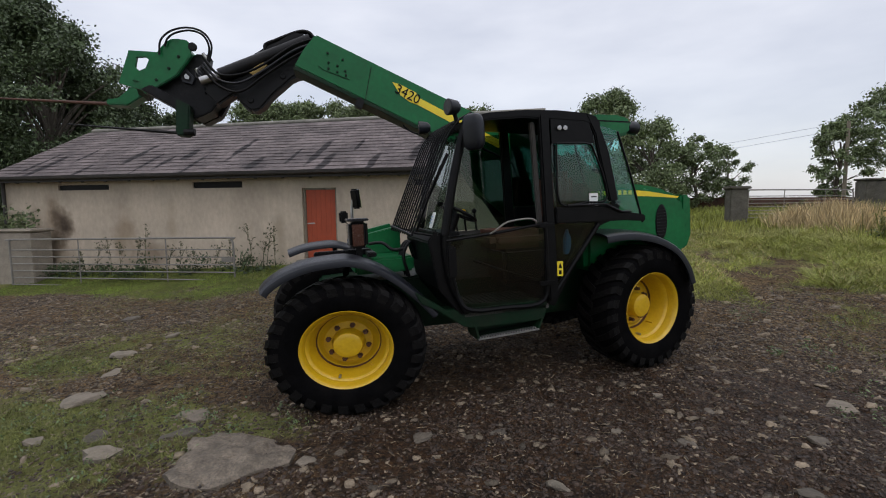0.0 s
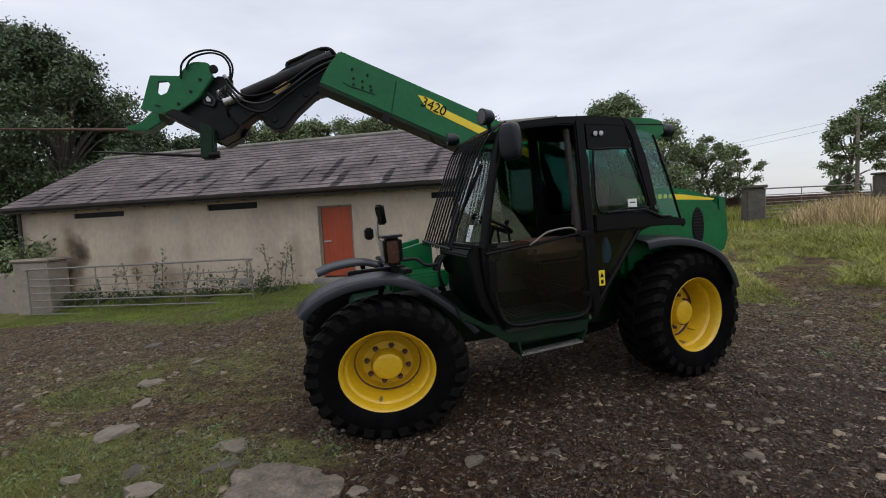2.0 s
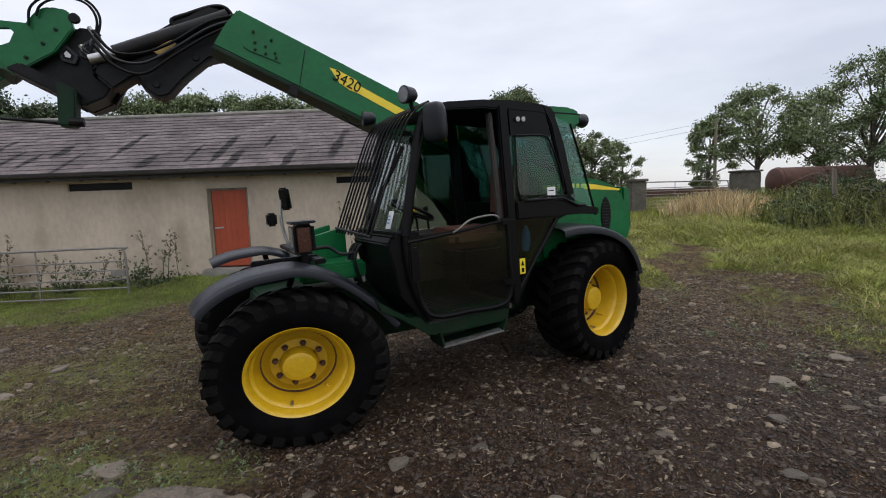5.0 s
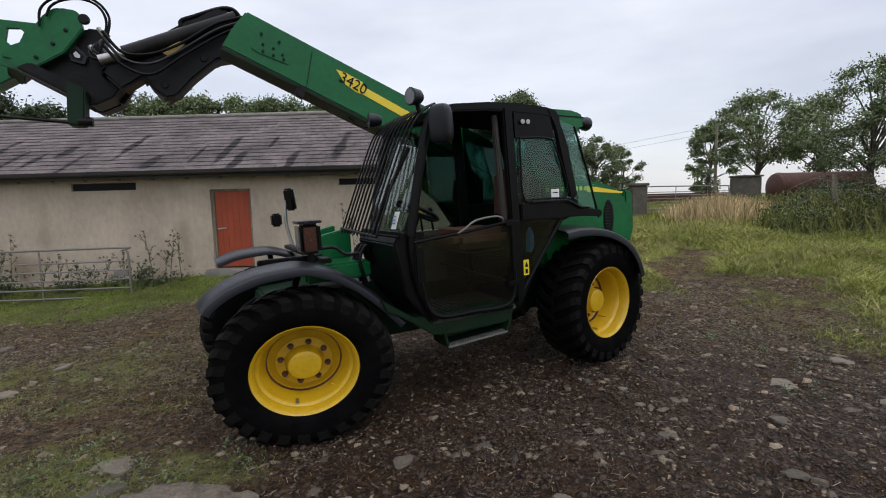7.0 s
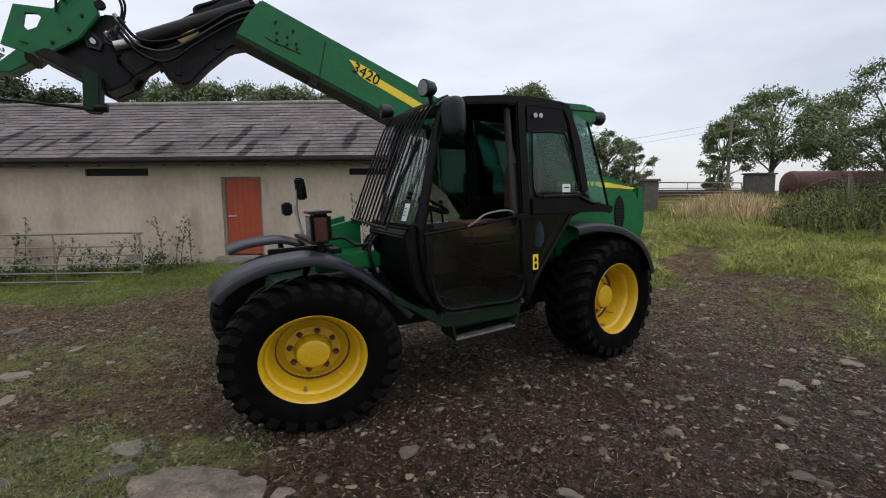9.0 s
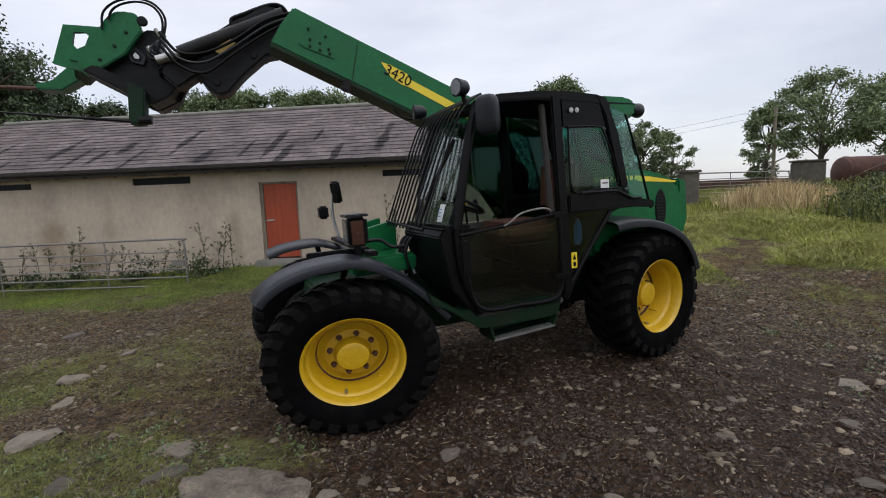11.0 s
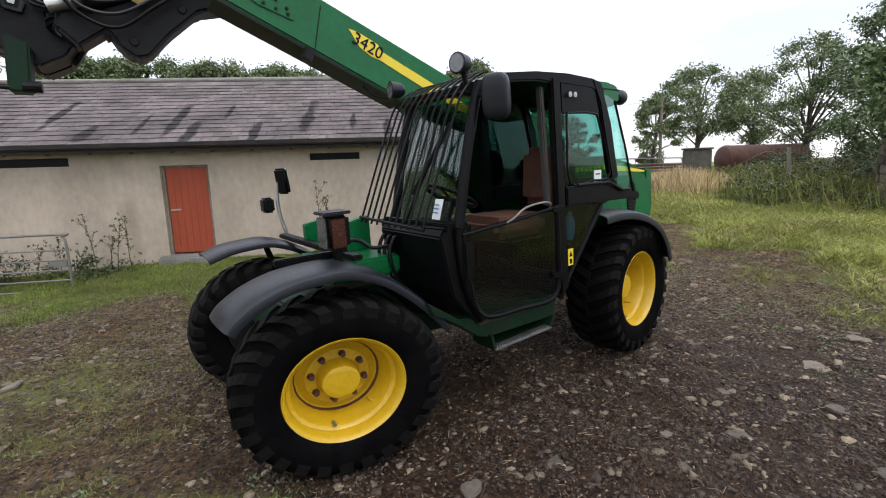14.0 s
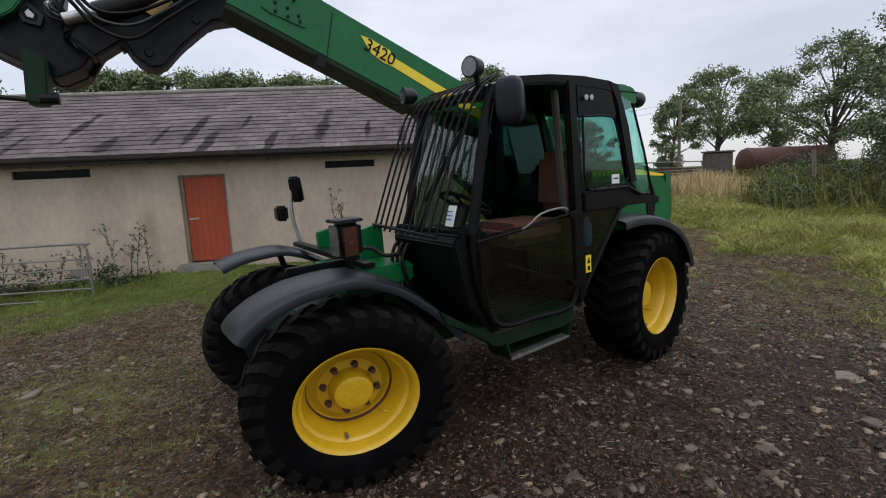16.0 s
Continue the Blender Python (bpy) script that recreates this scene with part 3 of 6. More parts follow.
def wheel(x, y, z, turn, flip, sx=1.0, sz=1.0):
    hub = bmesh.new()
    lathe(hub, [(0.005, 0.074), (0.06, 0.078), (0.096, 0.074), (0.108, 0.07), (0.115, 0.058), (0.118, -0.02), (0.13, -0.04), (0.13, -0.07), (0.005, -0.07)], 36)
    w = part("wheel", hub, YELLOW, tele, "yellow wheel hub with a worn flat cap", True)
    w.matrix_basis = pose(x, y, z, 0, 0, turn + (180 if flip else 0)) @ Matrix.Diagonal((sx, 1, sz, 1))
    rim = lathe(bmesh.new(), [(0.335, 0.2), (0.345, 0.207), (0.35, 0.2), (0.346, 0.185), (0.325, 0.17), (0.318, 0.1), (0.305, 0.092), (0.3, -0.2), (0.29, -0.2), (0.29, -0.1), (0.25, -0.1), (0.2, -0.085), (0.185, -0.06), (0.1, -0.055), (0.1, -0.043), (0.19, -0.047), (0.205, -0.066), (0.238, -0.078), (0.248, -0.07), (0.254, -0.05), (0.272, 0.03), (0.288, 0.086), (0.294, 0.1), (0.312, 0.112), (0.32, 0.175)], 64, True)
    part("rim", rim, YELLOW, w, "yellow dished steel rim with mud specks", True)
    part("weld_seam", lathe(bmesh.new(), [(0.2465, -0.068), (0.245, -0.074), (0.2525, -0.064), (0.255, -0.05), (0.2505, -0.05)], 64, True), RUST, w, "dark rusty seam round the dish")
    ty = lathe(bmesh.new(), [(0.335, 0.19), (0.36, 0.212), (0.40, 0.226), (0.46, 0.234), (0.52, 0.228), (0.56, 0.203), (0.58, 0.15), (0.587, 0.0), (0.58, -0.15), (0.56, -0.203), (0.52, -0.228), (0.46, -0.232), (0.40, -0.226), (0.335, -0.19), (0.32, 0.0)], 72, True)
    bmesh.ops.recalc_face_normals(ty, faces=ty.faces[:])
    part("tyre", ty, RUBBER, w, "black tyre with deep muddy lugs", True)
    for k in range(52):
        lg = new("tread_lug", LUGS[k % 2])
        lg.parent = w
        lg.matrix_basis = Matrix.Rotation(2 * math.pi * k / 52, 4, "Y")
    if flip:
        part("hub_back", lathe(bmesh.new(), [(0.005, -0.19), (0.2, -0.19), (0.325, -0.18), (0.325, -0.2), (0.2, -0.215), (0.005, -0.23)], 32), STEEL_BK, w, "dark greasy back of the hub")
    nut = lathe(bmesh.new(), [(0.002, 0.05), (0.016, 0.05), (0.018, 0.044), (0.018, 0.012), (0.024, 0.01), (0.024, 0.0), (0.002, 0.0)], 6)
    first = part("wheel_nut", nut, RUST, w)
    for k in range(8):
        a = 2 * math.pi * (k + 0.3) / 8
        o = first if k == 0 else first.copy()
        if k:
            scene.collection.objects.link(o)
        o.matrix_basis = pose(0.158 * math.cos(a), -0.05, 0.158 * math.sin(a))
    v = tube(bmesh.new(), [(0.07, 0.06, -0.27), (0.07, 0.115, -0.268)], 0.011, 8)
    part("valve", v, STEEL, w)
    lug = tube(bmesh.new(), curve_pts([(-0.16, -0.03, -0.2), (-0.165, 0.03, -0.2), (-0.185, 0.03, -0.21), (-0.19, -0.02, -0.215)], 4), 0.007, 8)
    part("lug_eye", lug, YELLOW, w)
    return w


wheel(2.90, -0.07, 0.578, -10, False, 1.08, 0.92)
wheel(0.04, -0.07, 0.605, 9, False)
wheel(2.90, -1.62, 0.578, -10, True, 1.08, 0.92)
wheel(0.04, -1.74, 0.605, 9, True)


def fender(line, y0, y1, name="mudguard", lip=0.05):
    """A curved mudguard that follows the line of x and z."""
    P = [Vector((p[0], 0, p[1])) for p in line]
    P = curve_pts(P, 5)
    bm = bmesh.new()
    rows_ = []
    for i, p in enumerate(P):
        d = (P[min(i + 1, len(P) - 1)] - P[max(0, i - 1)]).normalized()
        nrm = Vector((d.z, 0, -d.x))
        if nrm.z < 0:
            nrm = -nrm
        ring = [(y1, -lip), (y1 + 0.002, -0.03), (y1 - 0.004, -0.014), (y1 - 0.022, -0.003), (y1 - 0.06, 0.006), (y1 - 0.12, 0.014), ((y0 + y1) / 2, 0.02), (y0 + 0.12, 0.014), (y0 + 0.04, 0.002), (y0 + 0.01, -0.012), (y0, -0.03), (y0, -lip * 0.7), (y0 + 0.012, -lip * 0.7), (y0 + 0.02, -0.026), ((y0 + y1) / 2, 0.004), (y1 - 0.05, -0.014), (y1 - 0.016, -0.03), (y1 - 0.012, -lip)]
        rows_.append([bm.verts.new(p + Vector((0, yy, 0)) + nrm * h) for yy, h in ring])
    k = len(rows_[0])
    for a, b in zip(rows_, rows_[1:]):
        for i in range(k):
            bm.faces.new((a[i], a[(i + 1) % k], b[(i + 1) % k], b[i]))
    bm.faces.new(rows_[0])
    bm.faces.new(rows_[-1][::-1])
    bmesh.ops.recalc_face_normals(bm, faces=bm.faces[:])
    return part(name, bm, PLASTIC, tele, "dark grey plastic mudguard", True)


FF = [(3.55, 1.095), (3.52, 1.135), (3.46, 1.18), (3.36, 1.235), (3.2, 1.285), (3.03, 1.305), (2.86, 1.305), (2.7, 1.255), (2.56, 1.18), (2.42, 1.07), (2.29, 0.945), (2.16, 0.80)]
fender(FF, -0.3, 0.15, lip=0.06)
fender(FF[3:], -1.84, -1.4)
RF = [(0.55, 1.345), (0.35, 1.36), (0.13, 1.34), (-0.08, 1.28), (-0.28, 1.16), (-0.41, 0.99), (-0.47, 0.83)]
fender(RF, -0.34, 0.18, lip=0.07)
fender(RF, -2.06, -1.62)
for yy, s in ((0.03, 1), (-1.8, -1)):
    part("mudguard_bracket", beamm((2.86, yy - 0.12 * s, 1.3), (2.86, yy - 0.42 * s, 1.1), 0.05, 0.02), BLACK, tele)

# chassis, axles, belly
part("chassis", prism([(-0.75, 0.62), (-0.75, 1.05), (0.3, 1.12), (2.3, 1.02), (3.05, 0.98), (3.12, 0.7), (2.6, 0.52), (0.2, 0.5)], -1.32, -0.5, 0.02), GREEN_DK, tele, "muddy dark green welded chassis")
for ax, az in ((0.04, 0.605), (2.90, 0.575)):
    part("axle", lathe(bmesh.new(), [(0.08, -0.9), (0.09, -0.6), (0.16, -0.3), (0.18, 0.0), (0.16, 0.3), (0.09, 0.6), (0.08, 0.9)], 20), STEEL_BK, tele, "", True).matrix_basis = pose(ax, CY, az)
part("deck", boxm((2.24, -1.0, 1.1), (2.78, -0.34, 1.24), 0.02), GREEN, tele, "bright green front deck plate")
part("boom_bracket", prism([(2.28, 1.24), (2.28, 1.5), (2.62, 1.43), (2.62, 1.24)], -0.8, -0.72, 0.008), GREEN, tele)
part("boom_bracket", prism([(2.28, 1.24), (2.28, 1.5), (2.62, 1.43), (2.62, 1.24)], -1.3, -1.22, 0.008), GREEN, tele)
part("sill_frame", prism([(2.32, 0.9), (2.2, 0.84), (1.95, 0.66), (1.86, 0.64), (1.2, 0.64), (1.16, 0.8), (2.1, 0.82), (2.36, 1.0)], 0.0, 0.17, 0.008), GREEN_DK, tele, "dirty green sill, coloured darker for the shade under the cab")
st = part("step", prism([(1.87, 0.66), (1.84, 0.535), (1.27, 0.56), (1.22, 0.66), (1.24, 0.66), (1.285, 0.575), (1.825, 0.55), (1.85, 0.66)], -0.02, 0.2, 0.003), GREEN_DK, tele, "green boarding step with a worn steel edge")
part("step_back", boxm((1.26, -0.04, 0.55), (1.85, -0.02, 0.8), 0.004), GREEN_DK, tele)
edge = bmesh.new()
beam(edge, (1.84, 0.207, 0.548), (1.275, 0.207, 0.572), 0.012, 0.014)
for k in range(22):
    x_ = 1.82 - k * 0.0245
    box(edge, (x_ - 0.006, 0.16, 0.556 + (1.84 - x_) * 0.044), (x_ + 0.006, 0.205, 0.568 + (1.84 - x_) * 0.044))
part("step_edge", edge, STEEL, st, "worn serrated steel edge")

# ---- cab ----
YL, YR = 0.2, -0.62
ROOF = [(1.88, 2.37), (1.7, 2.425), (1.37, 2.45), (1.05, 2.45), (0.76, 2.425), (0.64, 2.36), (0.64, 2.3), (0.8, 2.35), (1.37, 2.385), (1.7, 2.365), (1.86, 2.32)]
part("cab_roof", prism(ROOF, YR - 0.02, YL + 0.02, 0.012), BLACK, tele, "black cab roof with rounded edges", True)
for yy, s in ((YL, 1), (YR, -1)):
    a_pts = [(1.87, yy, 2.36), (1.93, yy, 2.2), (2.02, yy, 1.85), (2.1, yy, 1.45)]
    part("front_pillar", tube(bmesh.new(), curve_pts(a_pts, 4), 0.036, 10), BLACK, tele, "", True)
    part("lower_front_pillar", tube(bmesh.new(), curve_pts([(2.1, yy, 1.45), (2.1, yy, 1.3), (2.06, yy, 1.05), (1.95, yy, 0.8)], 4), 0.028, 10), BLACK, tele, "", True)
    part("middle_pillar", prism([(1.24, 2.42), (1.15, 2.42), (1.08, 0.86), (1.17, 0.8)], yy - 0.03, yy + 0.03, 0.012), BLACK, tele, "black central cab pillar")
    part("rear_pillar", prism([(0.8, 2.43), (0.68, 2.4), (0.56, 2.1), (0.46, 1.66), (0.55, 1.66), (0.64, 2.0), (0.7, 2.25)], yy - 0.03, yy + 0.025, 0.01), BLACK, tele)
    part("waist_bar", prism([(1.1, 1.63), (0.62, 1.62), (0.4, 1.56), (0.18, 1.52), (0.18, 1.46), (0.4, 1.48), (1.1, 1.49)], yy - 0.02, yy + 0.035, 0.01), BLACK, tele)
    part("diagonal_strut", tube(bmesh.new(), [(0.66, yy, 1.46), (1.12, yy, 0.86)], 0.022, 8), BLACK, tele, "", True)
    part("quarter_strut", tube(bmesh.new(), [(0.42, yy - 0.05 * s, 2.28), (0.3, yy - 0.03 * s, 1.9), (0.17, yy - 0.02 * s, 1.45)], 0.01, 6), BLACK, tele)
    g = part("quarter_glass", sheet([(0.64, yy, 2.33), (0.42, yy - 0.05 * s, 2.28), (0.18, yy - 0.02 * s, 1.47), (0.48, yy, 1.64)], 0.005), GLASS_T, tele, "green tinted quarter glass")
    # the far pane takes the tint darkened for the shaded boom
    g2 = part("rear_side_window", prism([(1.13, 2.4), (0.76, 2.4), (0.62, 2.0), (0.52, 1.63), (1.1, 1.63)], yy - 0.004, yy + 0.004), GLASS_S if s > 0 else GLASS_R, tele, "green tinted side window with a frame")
    g3 = part("lower_side_glass", prism([(1.1, 1.48), (0.68, 1.48), (1.1, 0.9)], yy - 0.004, yy + 0.004), GLASS_D, tele, "dark lower side glass")
    for o in (g, g2, g3):
        o.visible_shadow = False
part("window_frame", tube(bmesh.new(), curve_pts([(1.08, YL + 0.02, 2.17), (0.8, YL + 0.02, 2.17), (0.71, YL + 0.02, 2.1), (0.58, YL + 0.02, 1.7), (0.8, YL + 0.02, 1.66), (1.05, YL + 0.02, 1.66), (1.08, YL + 0.02, 2.0), (1.08, YL + 0.02, 2.17)], 4), 0.009, 6), BLACK, tele)
part("window_surround", prism([(1.13, 2.4), (0.77, 2.4), (0.7, 2.17), (1.12, 2.17)], YL + 0.006, YL + 0.014), BLACK, tele, "black painted top of the side window")
rail = tube(bmesh.new(), [(1.0, YL + 0.05, 1.64), (0.62, YL + 0.05, 1.635), (0.45, YL + 0.05, 1.56), (0.36, YL + 0.05, 1.56)], 0.012, 8)
part("side_handrail", rail, STEEL_BK, tele, "", True)
# front wall of the cab below the windscreen
part("front_panel", prism([(2.2, 1.46), (2.24, 1.4), (2.16, 1.0), (1.98, 0.76), (1.9, 0.76), (2.06, 1.02), (2.12, 1.46)], YR, YL - 0.02, 0.01), BLACK, tele, "black lower front panel of the cab")
ws = part("windscreen", sheet([(2.17, YL - 0.03, 1.47), (2.17, YR + 0.03, 1.47), (1.85, YR + 0.03, 2.33), (1.85, YL - 0.03, 2.33)], 0.005), GLASS, tele, "dusty clear windscreen with a sticker")
ws.visible_shadow = False
part("windscreen_rail", beamm((2.18, YR, 1.46), (2.18, YL, 1.46), 0.04, 0.05), BLACK, tele)
part("windscreen_rail", beamm((1.86, YR, 2.34), (1.86, YL, 2.34), 0.05, 0.06), BLACK, tele)
stk = part("sticker", sheet([(2.168, 0.1, 1.5), (2.168, 0.01, 1.5), (2.125, 0.01, 1.63), (2.125, 0.1, 1.63)], 0.003), WHITE, ws, "pale blue white paper sticker")
stk.matrix_basis = pose(0.012, 0, 0.006)
for k in range(3):
    part("print_bar", boxm((2.163 - k * 0.008, 0.03, 1.54 + k * 0.025), (2.168 - k * 0.008, 0.08, 1.548 + k * 0.025), 0), BLUE, ws).matrix_basis = pose(0.012, 0, 0.006)
wp = tube(bmesh.new(), [(2.23, -0.28, 1.44), (2.13, -0.16, 1.75), (2.03, -0.06, 2.02)], 0.011, 6)
part("wiper", wp, BLACK, ws)
part("wiper_blade", beamm((2.16, -0.24, 1.66), (1.99, 0.02, 2.12), 0.012, 0.03, 0), BLACK, ws)

# bar guard over the windscreen
guard = part("screen_guard", tube(bmesh.new(), [(2.37, YR - 0.06, 1.5), (2.37, YL - 0.0, 1.47)], 0.011, 8), BLACK, tele, "black steel bar guard over the windscreen")
part("guard_rail", tube(bmesh.new(), [(1.98, YR - 0.03, 2.3), (1.98, YL + 0.0, 2.3)], 0.011, 8), BLACK, guard)
part("guard_rail", tube(bmesh.new(), [(1.83, YR, 2.425), (1.83, YL - 0.02, 2.425)], 0.011, 8), BLACK, guard)
for k in range(11):
    f = k / 10
    y0 = YR - 0.05 + (YL - YR + 0.04) * f
    pts = curve_pts([(2.375, y0, 1.46), (2.2, y0, 1.88), (2.05, y0, 2.22), (1.99, y0, 2.31), (1.92, y0, 2.38), (1.83, y0, 2.425)], 4)
    part("guard_bar", tube(bmesh.new(), pts, 0.008, 6), BLACK, guard)
for yy in (YR, YL - 0.02):
    part("guard_arm", tube(bmesh.new(), [(2.37, yy, 1.49), (2.18, yy, 1.45)], 0.011, 6), BLACK, guard)

# left door: glass below, open above
door = part("cab_door", tube(bmesh.new(), curve_pts([(2.08, YL + 0.015, 1.44), (2.05, YL + 0.015, 1.1), (1.95, YL + 0.015, 0.83), (1.6, YL + 0.015, 0.8), (1.22, YL + 0.015, 0.83), (1.19, YL + 0.015, 1.2), (1.2, YL + 0.015, 1.5)], 5), 0.02, 8), BLACK, tele, "black framed cab door with its upper half open", True)
dg = part("door_glass", prism([(2.08, 1.43), (2.05, 1.1), (1.95, 0.83), (1.22, 0.83), (1.19, 1.49)], YL + 0.01, YL + 0.016), GLASS_D, door, "dirty lower door glass")
dg.visible_shadow = False
part("door_rail", tube(bmesh.new(), [(2.1, YL + 0.03, 1.405), (1.65, YL + 0.03, 1.445), (1.19, YL + 0.03, 1.5)], 0.013, 8), BLACK, door)
part("grab_handle", tube(bmesh.new(), curve_pts([(1.72, YL + 0.04, 1.44), (1.68, YL + 0.07, 1.47), (1.58, YL + 0.08, 1.53), (1.4, YL + 0.08, 1.55), (1.32, YL + 0.07, 1.53), (1.29, YL + 0.03, 1.5)], 4), 0.0075, 8), GALV, door, "bare worn grab handle")
part("latch_box", boxm((2.02, YL - 0.02, 1.1), (2.1, YL + 0.05, 1.36), 0.012), BLACK, door)
for z_ in (1.48, 0.98):
    part("hinge", boxm((1.13, YL + 0.02, z_ - 0.02), (1.27, YL + 0.05, z_ + 0.02), 0.006), BLACK, door)
part("gas_strut", tube(bmesh.new(), [(1.85, YL - 0.03, 1.22), (1.5, YL - 0.03, 1.08), (1.25, YL - 0.03, 1.0)], 0.011, 8), BLACK, door)

# inside
part("cab_floor", boxm((1.15, YR + 0.02, 0.74), (1.95, YL - 0.03, 0.78), 0.005), MATTING, tele, "muddy ribbed cab floor")
for k in range(14):
    part("floor_rib", boxm((1.22 + k * 0.05, YR + 0.1, 0.78), (1.24 + k * 0.05, YL - 0.05, 0.79), 0), MATTING, tele)
part("cab_back", prism([(1.1, 0.75), (0.7, 1.42), (0.45, 1.5), (0.4, 1.66), (0.5, 1.66), (0.78, 1.45), (1.17, 0.8)], YR, YL - 0.02, 0.006), BLACK, tele)
part("cab_side_panel", boxm((1.1, YR - 0.02, 0.75), (2.1, YR + 0.02, 1.4), 0.01), BLACK, tele)
rw = part("right_window", prism([(2.06, 1.42), (1.88, 2.3), (1.2, 2.36), (1.15, 1.42)], YR - 0.004, YR + 0.004), GLASS_W, tele, "dusty side window with the boom's shade in its tint")
rw.visible_shadow = False
bw = part("rear_window", sheet([(0.56, YR + 0.03, 1.66), (0.56, YL - 0.03, 1.66), (0.7, YL - 0.03, 2.33), (0.7, YR + 0.03, 2.33)], 0.005), GLASS_T, tele, "green tinted rear window")
bw.visible_shadow = False
part("seat_base", boxm((1.08, -0.42, 0.95), (1.5, 0.0, 1.28), 0.04), BLACK, tele)
part("seat_cushion", bevel(box(bmesh.new(), (1.08, -0.46, 1.27), (1.62, 0.04, 1.44)), 0.06, 4), SEAT, tele, "worn brown cloth seat cushion", True)
part("backrest", bevel(box(bmesh.new(), (0.9, -0.45, 1.4), (1.06, 0.03, 1.88), pose(0, 0, 0, 0, -4, 0)), 0.06, 4), SEAT, tele, "worn brown cloth backrest", True)
sw = part("steering_wheel", bmesh.new(), BLACK, tele, "black steering wheel", True)
tor = bmesh.new()
R_, r_ = 0.19, 0.015
rings = [[tor.verts.new(((R_ + r_ * math.cos(b)) * math.cos(a), (R_ + r_ * math.cos(b)) * math.sin(a), r_ * math.sin(b))) for b in [k * math.pi / 4 for k in range(8)]] for a in [k * math.pi / 16 for k in range(32)]]
for i in range(32):
    for k in range(8):
        tor.faces.new((rings[i][k], rings[(i + 1) % 32][k], rings[(i + 1) % 32][(k + 1) % 8], rings[i][(k + 1) % 8]))
for a in (0.5, 2.6, 4.7):
    tube(tor, [(0, 0, -0.02), (R_ * math.cos(a), R_ * math.sin(a), 0)], 0.012, 6)
tor.to_mesh(sw.data)
tor.free()
sw.matrix_basis = pose(1.86, -0.2, 1.62, 0, -28, 0)
part("steering_column", tube(bmesh.new(), [(2.02, -0.2, 0.95), (1.98, -0.2, 1.35), (1.87, -0.2, 1.61)], 0.05, 10), BLACK, tele, "", True)
part("dashboard", boxm((1.9, -0.5, 1.32), (2.12, 0.1, 1.46), 0.03), BLACK, tele)
part("side_console", boxm((1.2, -0.6, 0.95), (1.85, -0.46, 1.42), 0.03), GREYTRIM, tele)
for k, x_ in enumerate((1.75, 1.66, 1.55)):
    lv = part("control_lever", tube(bmesh.new(), [(x_, -0.52, 1.4), (x_ + 0.03, -0.5, 1.6)], 0.01, 6), BLACK, tele)
    kb = bmesh.new()
    bmesh.ops.create_uvsphere(kb, u_segments=10, v_segments=8, radius=0.025, matrix=pose(x_ + 0.03, -0.5, 1.61))
    part("lever_knob", kb, YELLOW if k == 1 else BLACK, lv)
part("pillar_trim", prism([(1.29, 2.36), (1.25, 2.36), (1.19, 1.5), (1.23, 1.5)], YL - 0.09, YL - 0.04, 0.008), GREYTRIM, tele, "brown grey inner pillar trim")
part("bottle", lathe(bmesh.new(), [(0.005, 0.0), (0.034, 0.0), (0.036, 0.02), (0.036, 0.15), (0.015, 0.2), (0.014, 0.22), (0.005, 0.22)], 14), BLUE, tele, "blue plastic drinks bottle", True).matrix_basis = pose(0.92, 0.1, 1.2, 90, 0, 25)
tag = part("number_sticker", boxm((0.67, YL + 0.005, 1.605), (0.755, YL + 0.011, 1.735), 0), WHITE, tele, "white sticker with the number 105")
part("warning_sticker", boxm((1.045, YL + 0.032, 1.03), (1.1, YL + 0.037, 1.16), 0), STRIPE, tele, "yellow warning sticker")
part("warning_mark", prism([(1.09, 1.1), (1.055, 1.1), (1.0725, 1.145)], YL + 0.037, YL + 0.039), BLACK, tele)
part("warning_mark", boxm((1.06, YL + 0.036, 1.045), (1.085, YL + 0.039, 1.08), 0), BLACK, tele)
for x_ in (1.055, 1.0):
    part("round_badge", lathe(bmesh.new(), [(0.003, 0.0), (0.018, 0.0), (0.02, 0.006), (0.003, 0.008)], 16), STEEL, tele).matrix_basis = pose(x_, YL + 0.03, 2.3)


def text_on(word, size, m, material, parent, name, label=""):
    cu = bpy.data.curves.new(name, "FONT")
    cu.body, cu.size, cu.extrude, cu.align_x, cu.align_y = word, size, 0.002, "CENTER", "CENTER"
    tmp = new(name, cu)
    me = bpy.data.meshes.new_from_object(tmp.evaluated_get(bpy.context.evaluated_depsgraph_get()))
    bpy.data.objects.remove(tmp)
    me.materials.clear()
    me.materials.append(material)
    ob = new(name, me)
    ob.parent = parent
    ob.matrix_basis = m
    if label:
        ob["label"] = label
    return ob


FACE_LEFT = Matrix.Rotation(math.pi, 4, "Z") @ Matrix.Rotation(math.pi / 2, 4, "X")      # reads from the machine's left side
text_on("105", 0.052, Matrix.Translation((0.712, YL + 0.013, 1.64)) @ FACE_LEFT, BLACK, tag, "lettering")
part("print_bar", boxm((0.685, YL + 0.01, 1.7), (0.74, YL + 0.013, 1.71), 0), BLACK, tag)

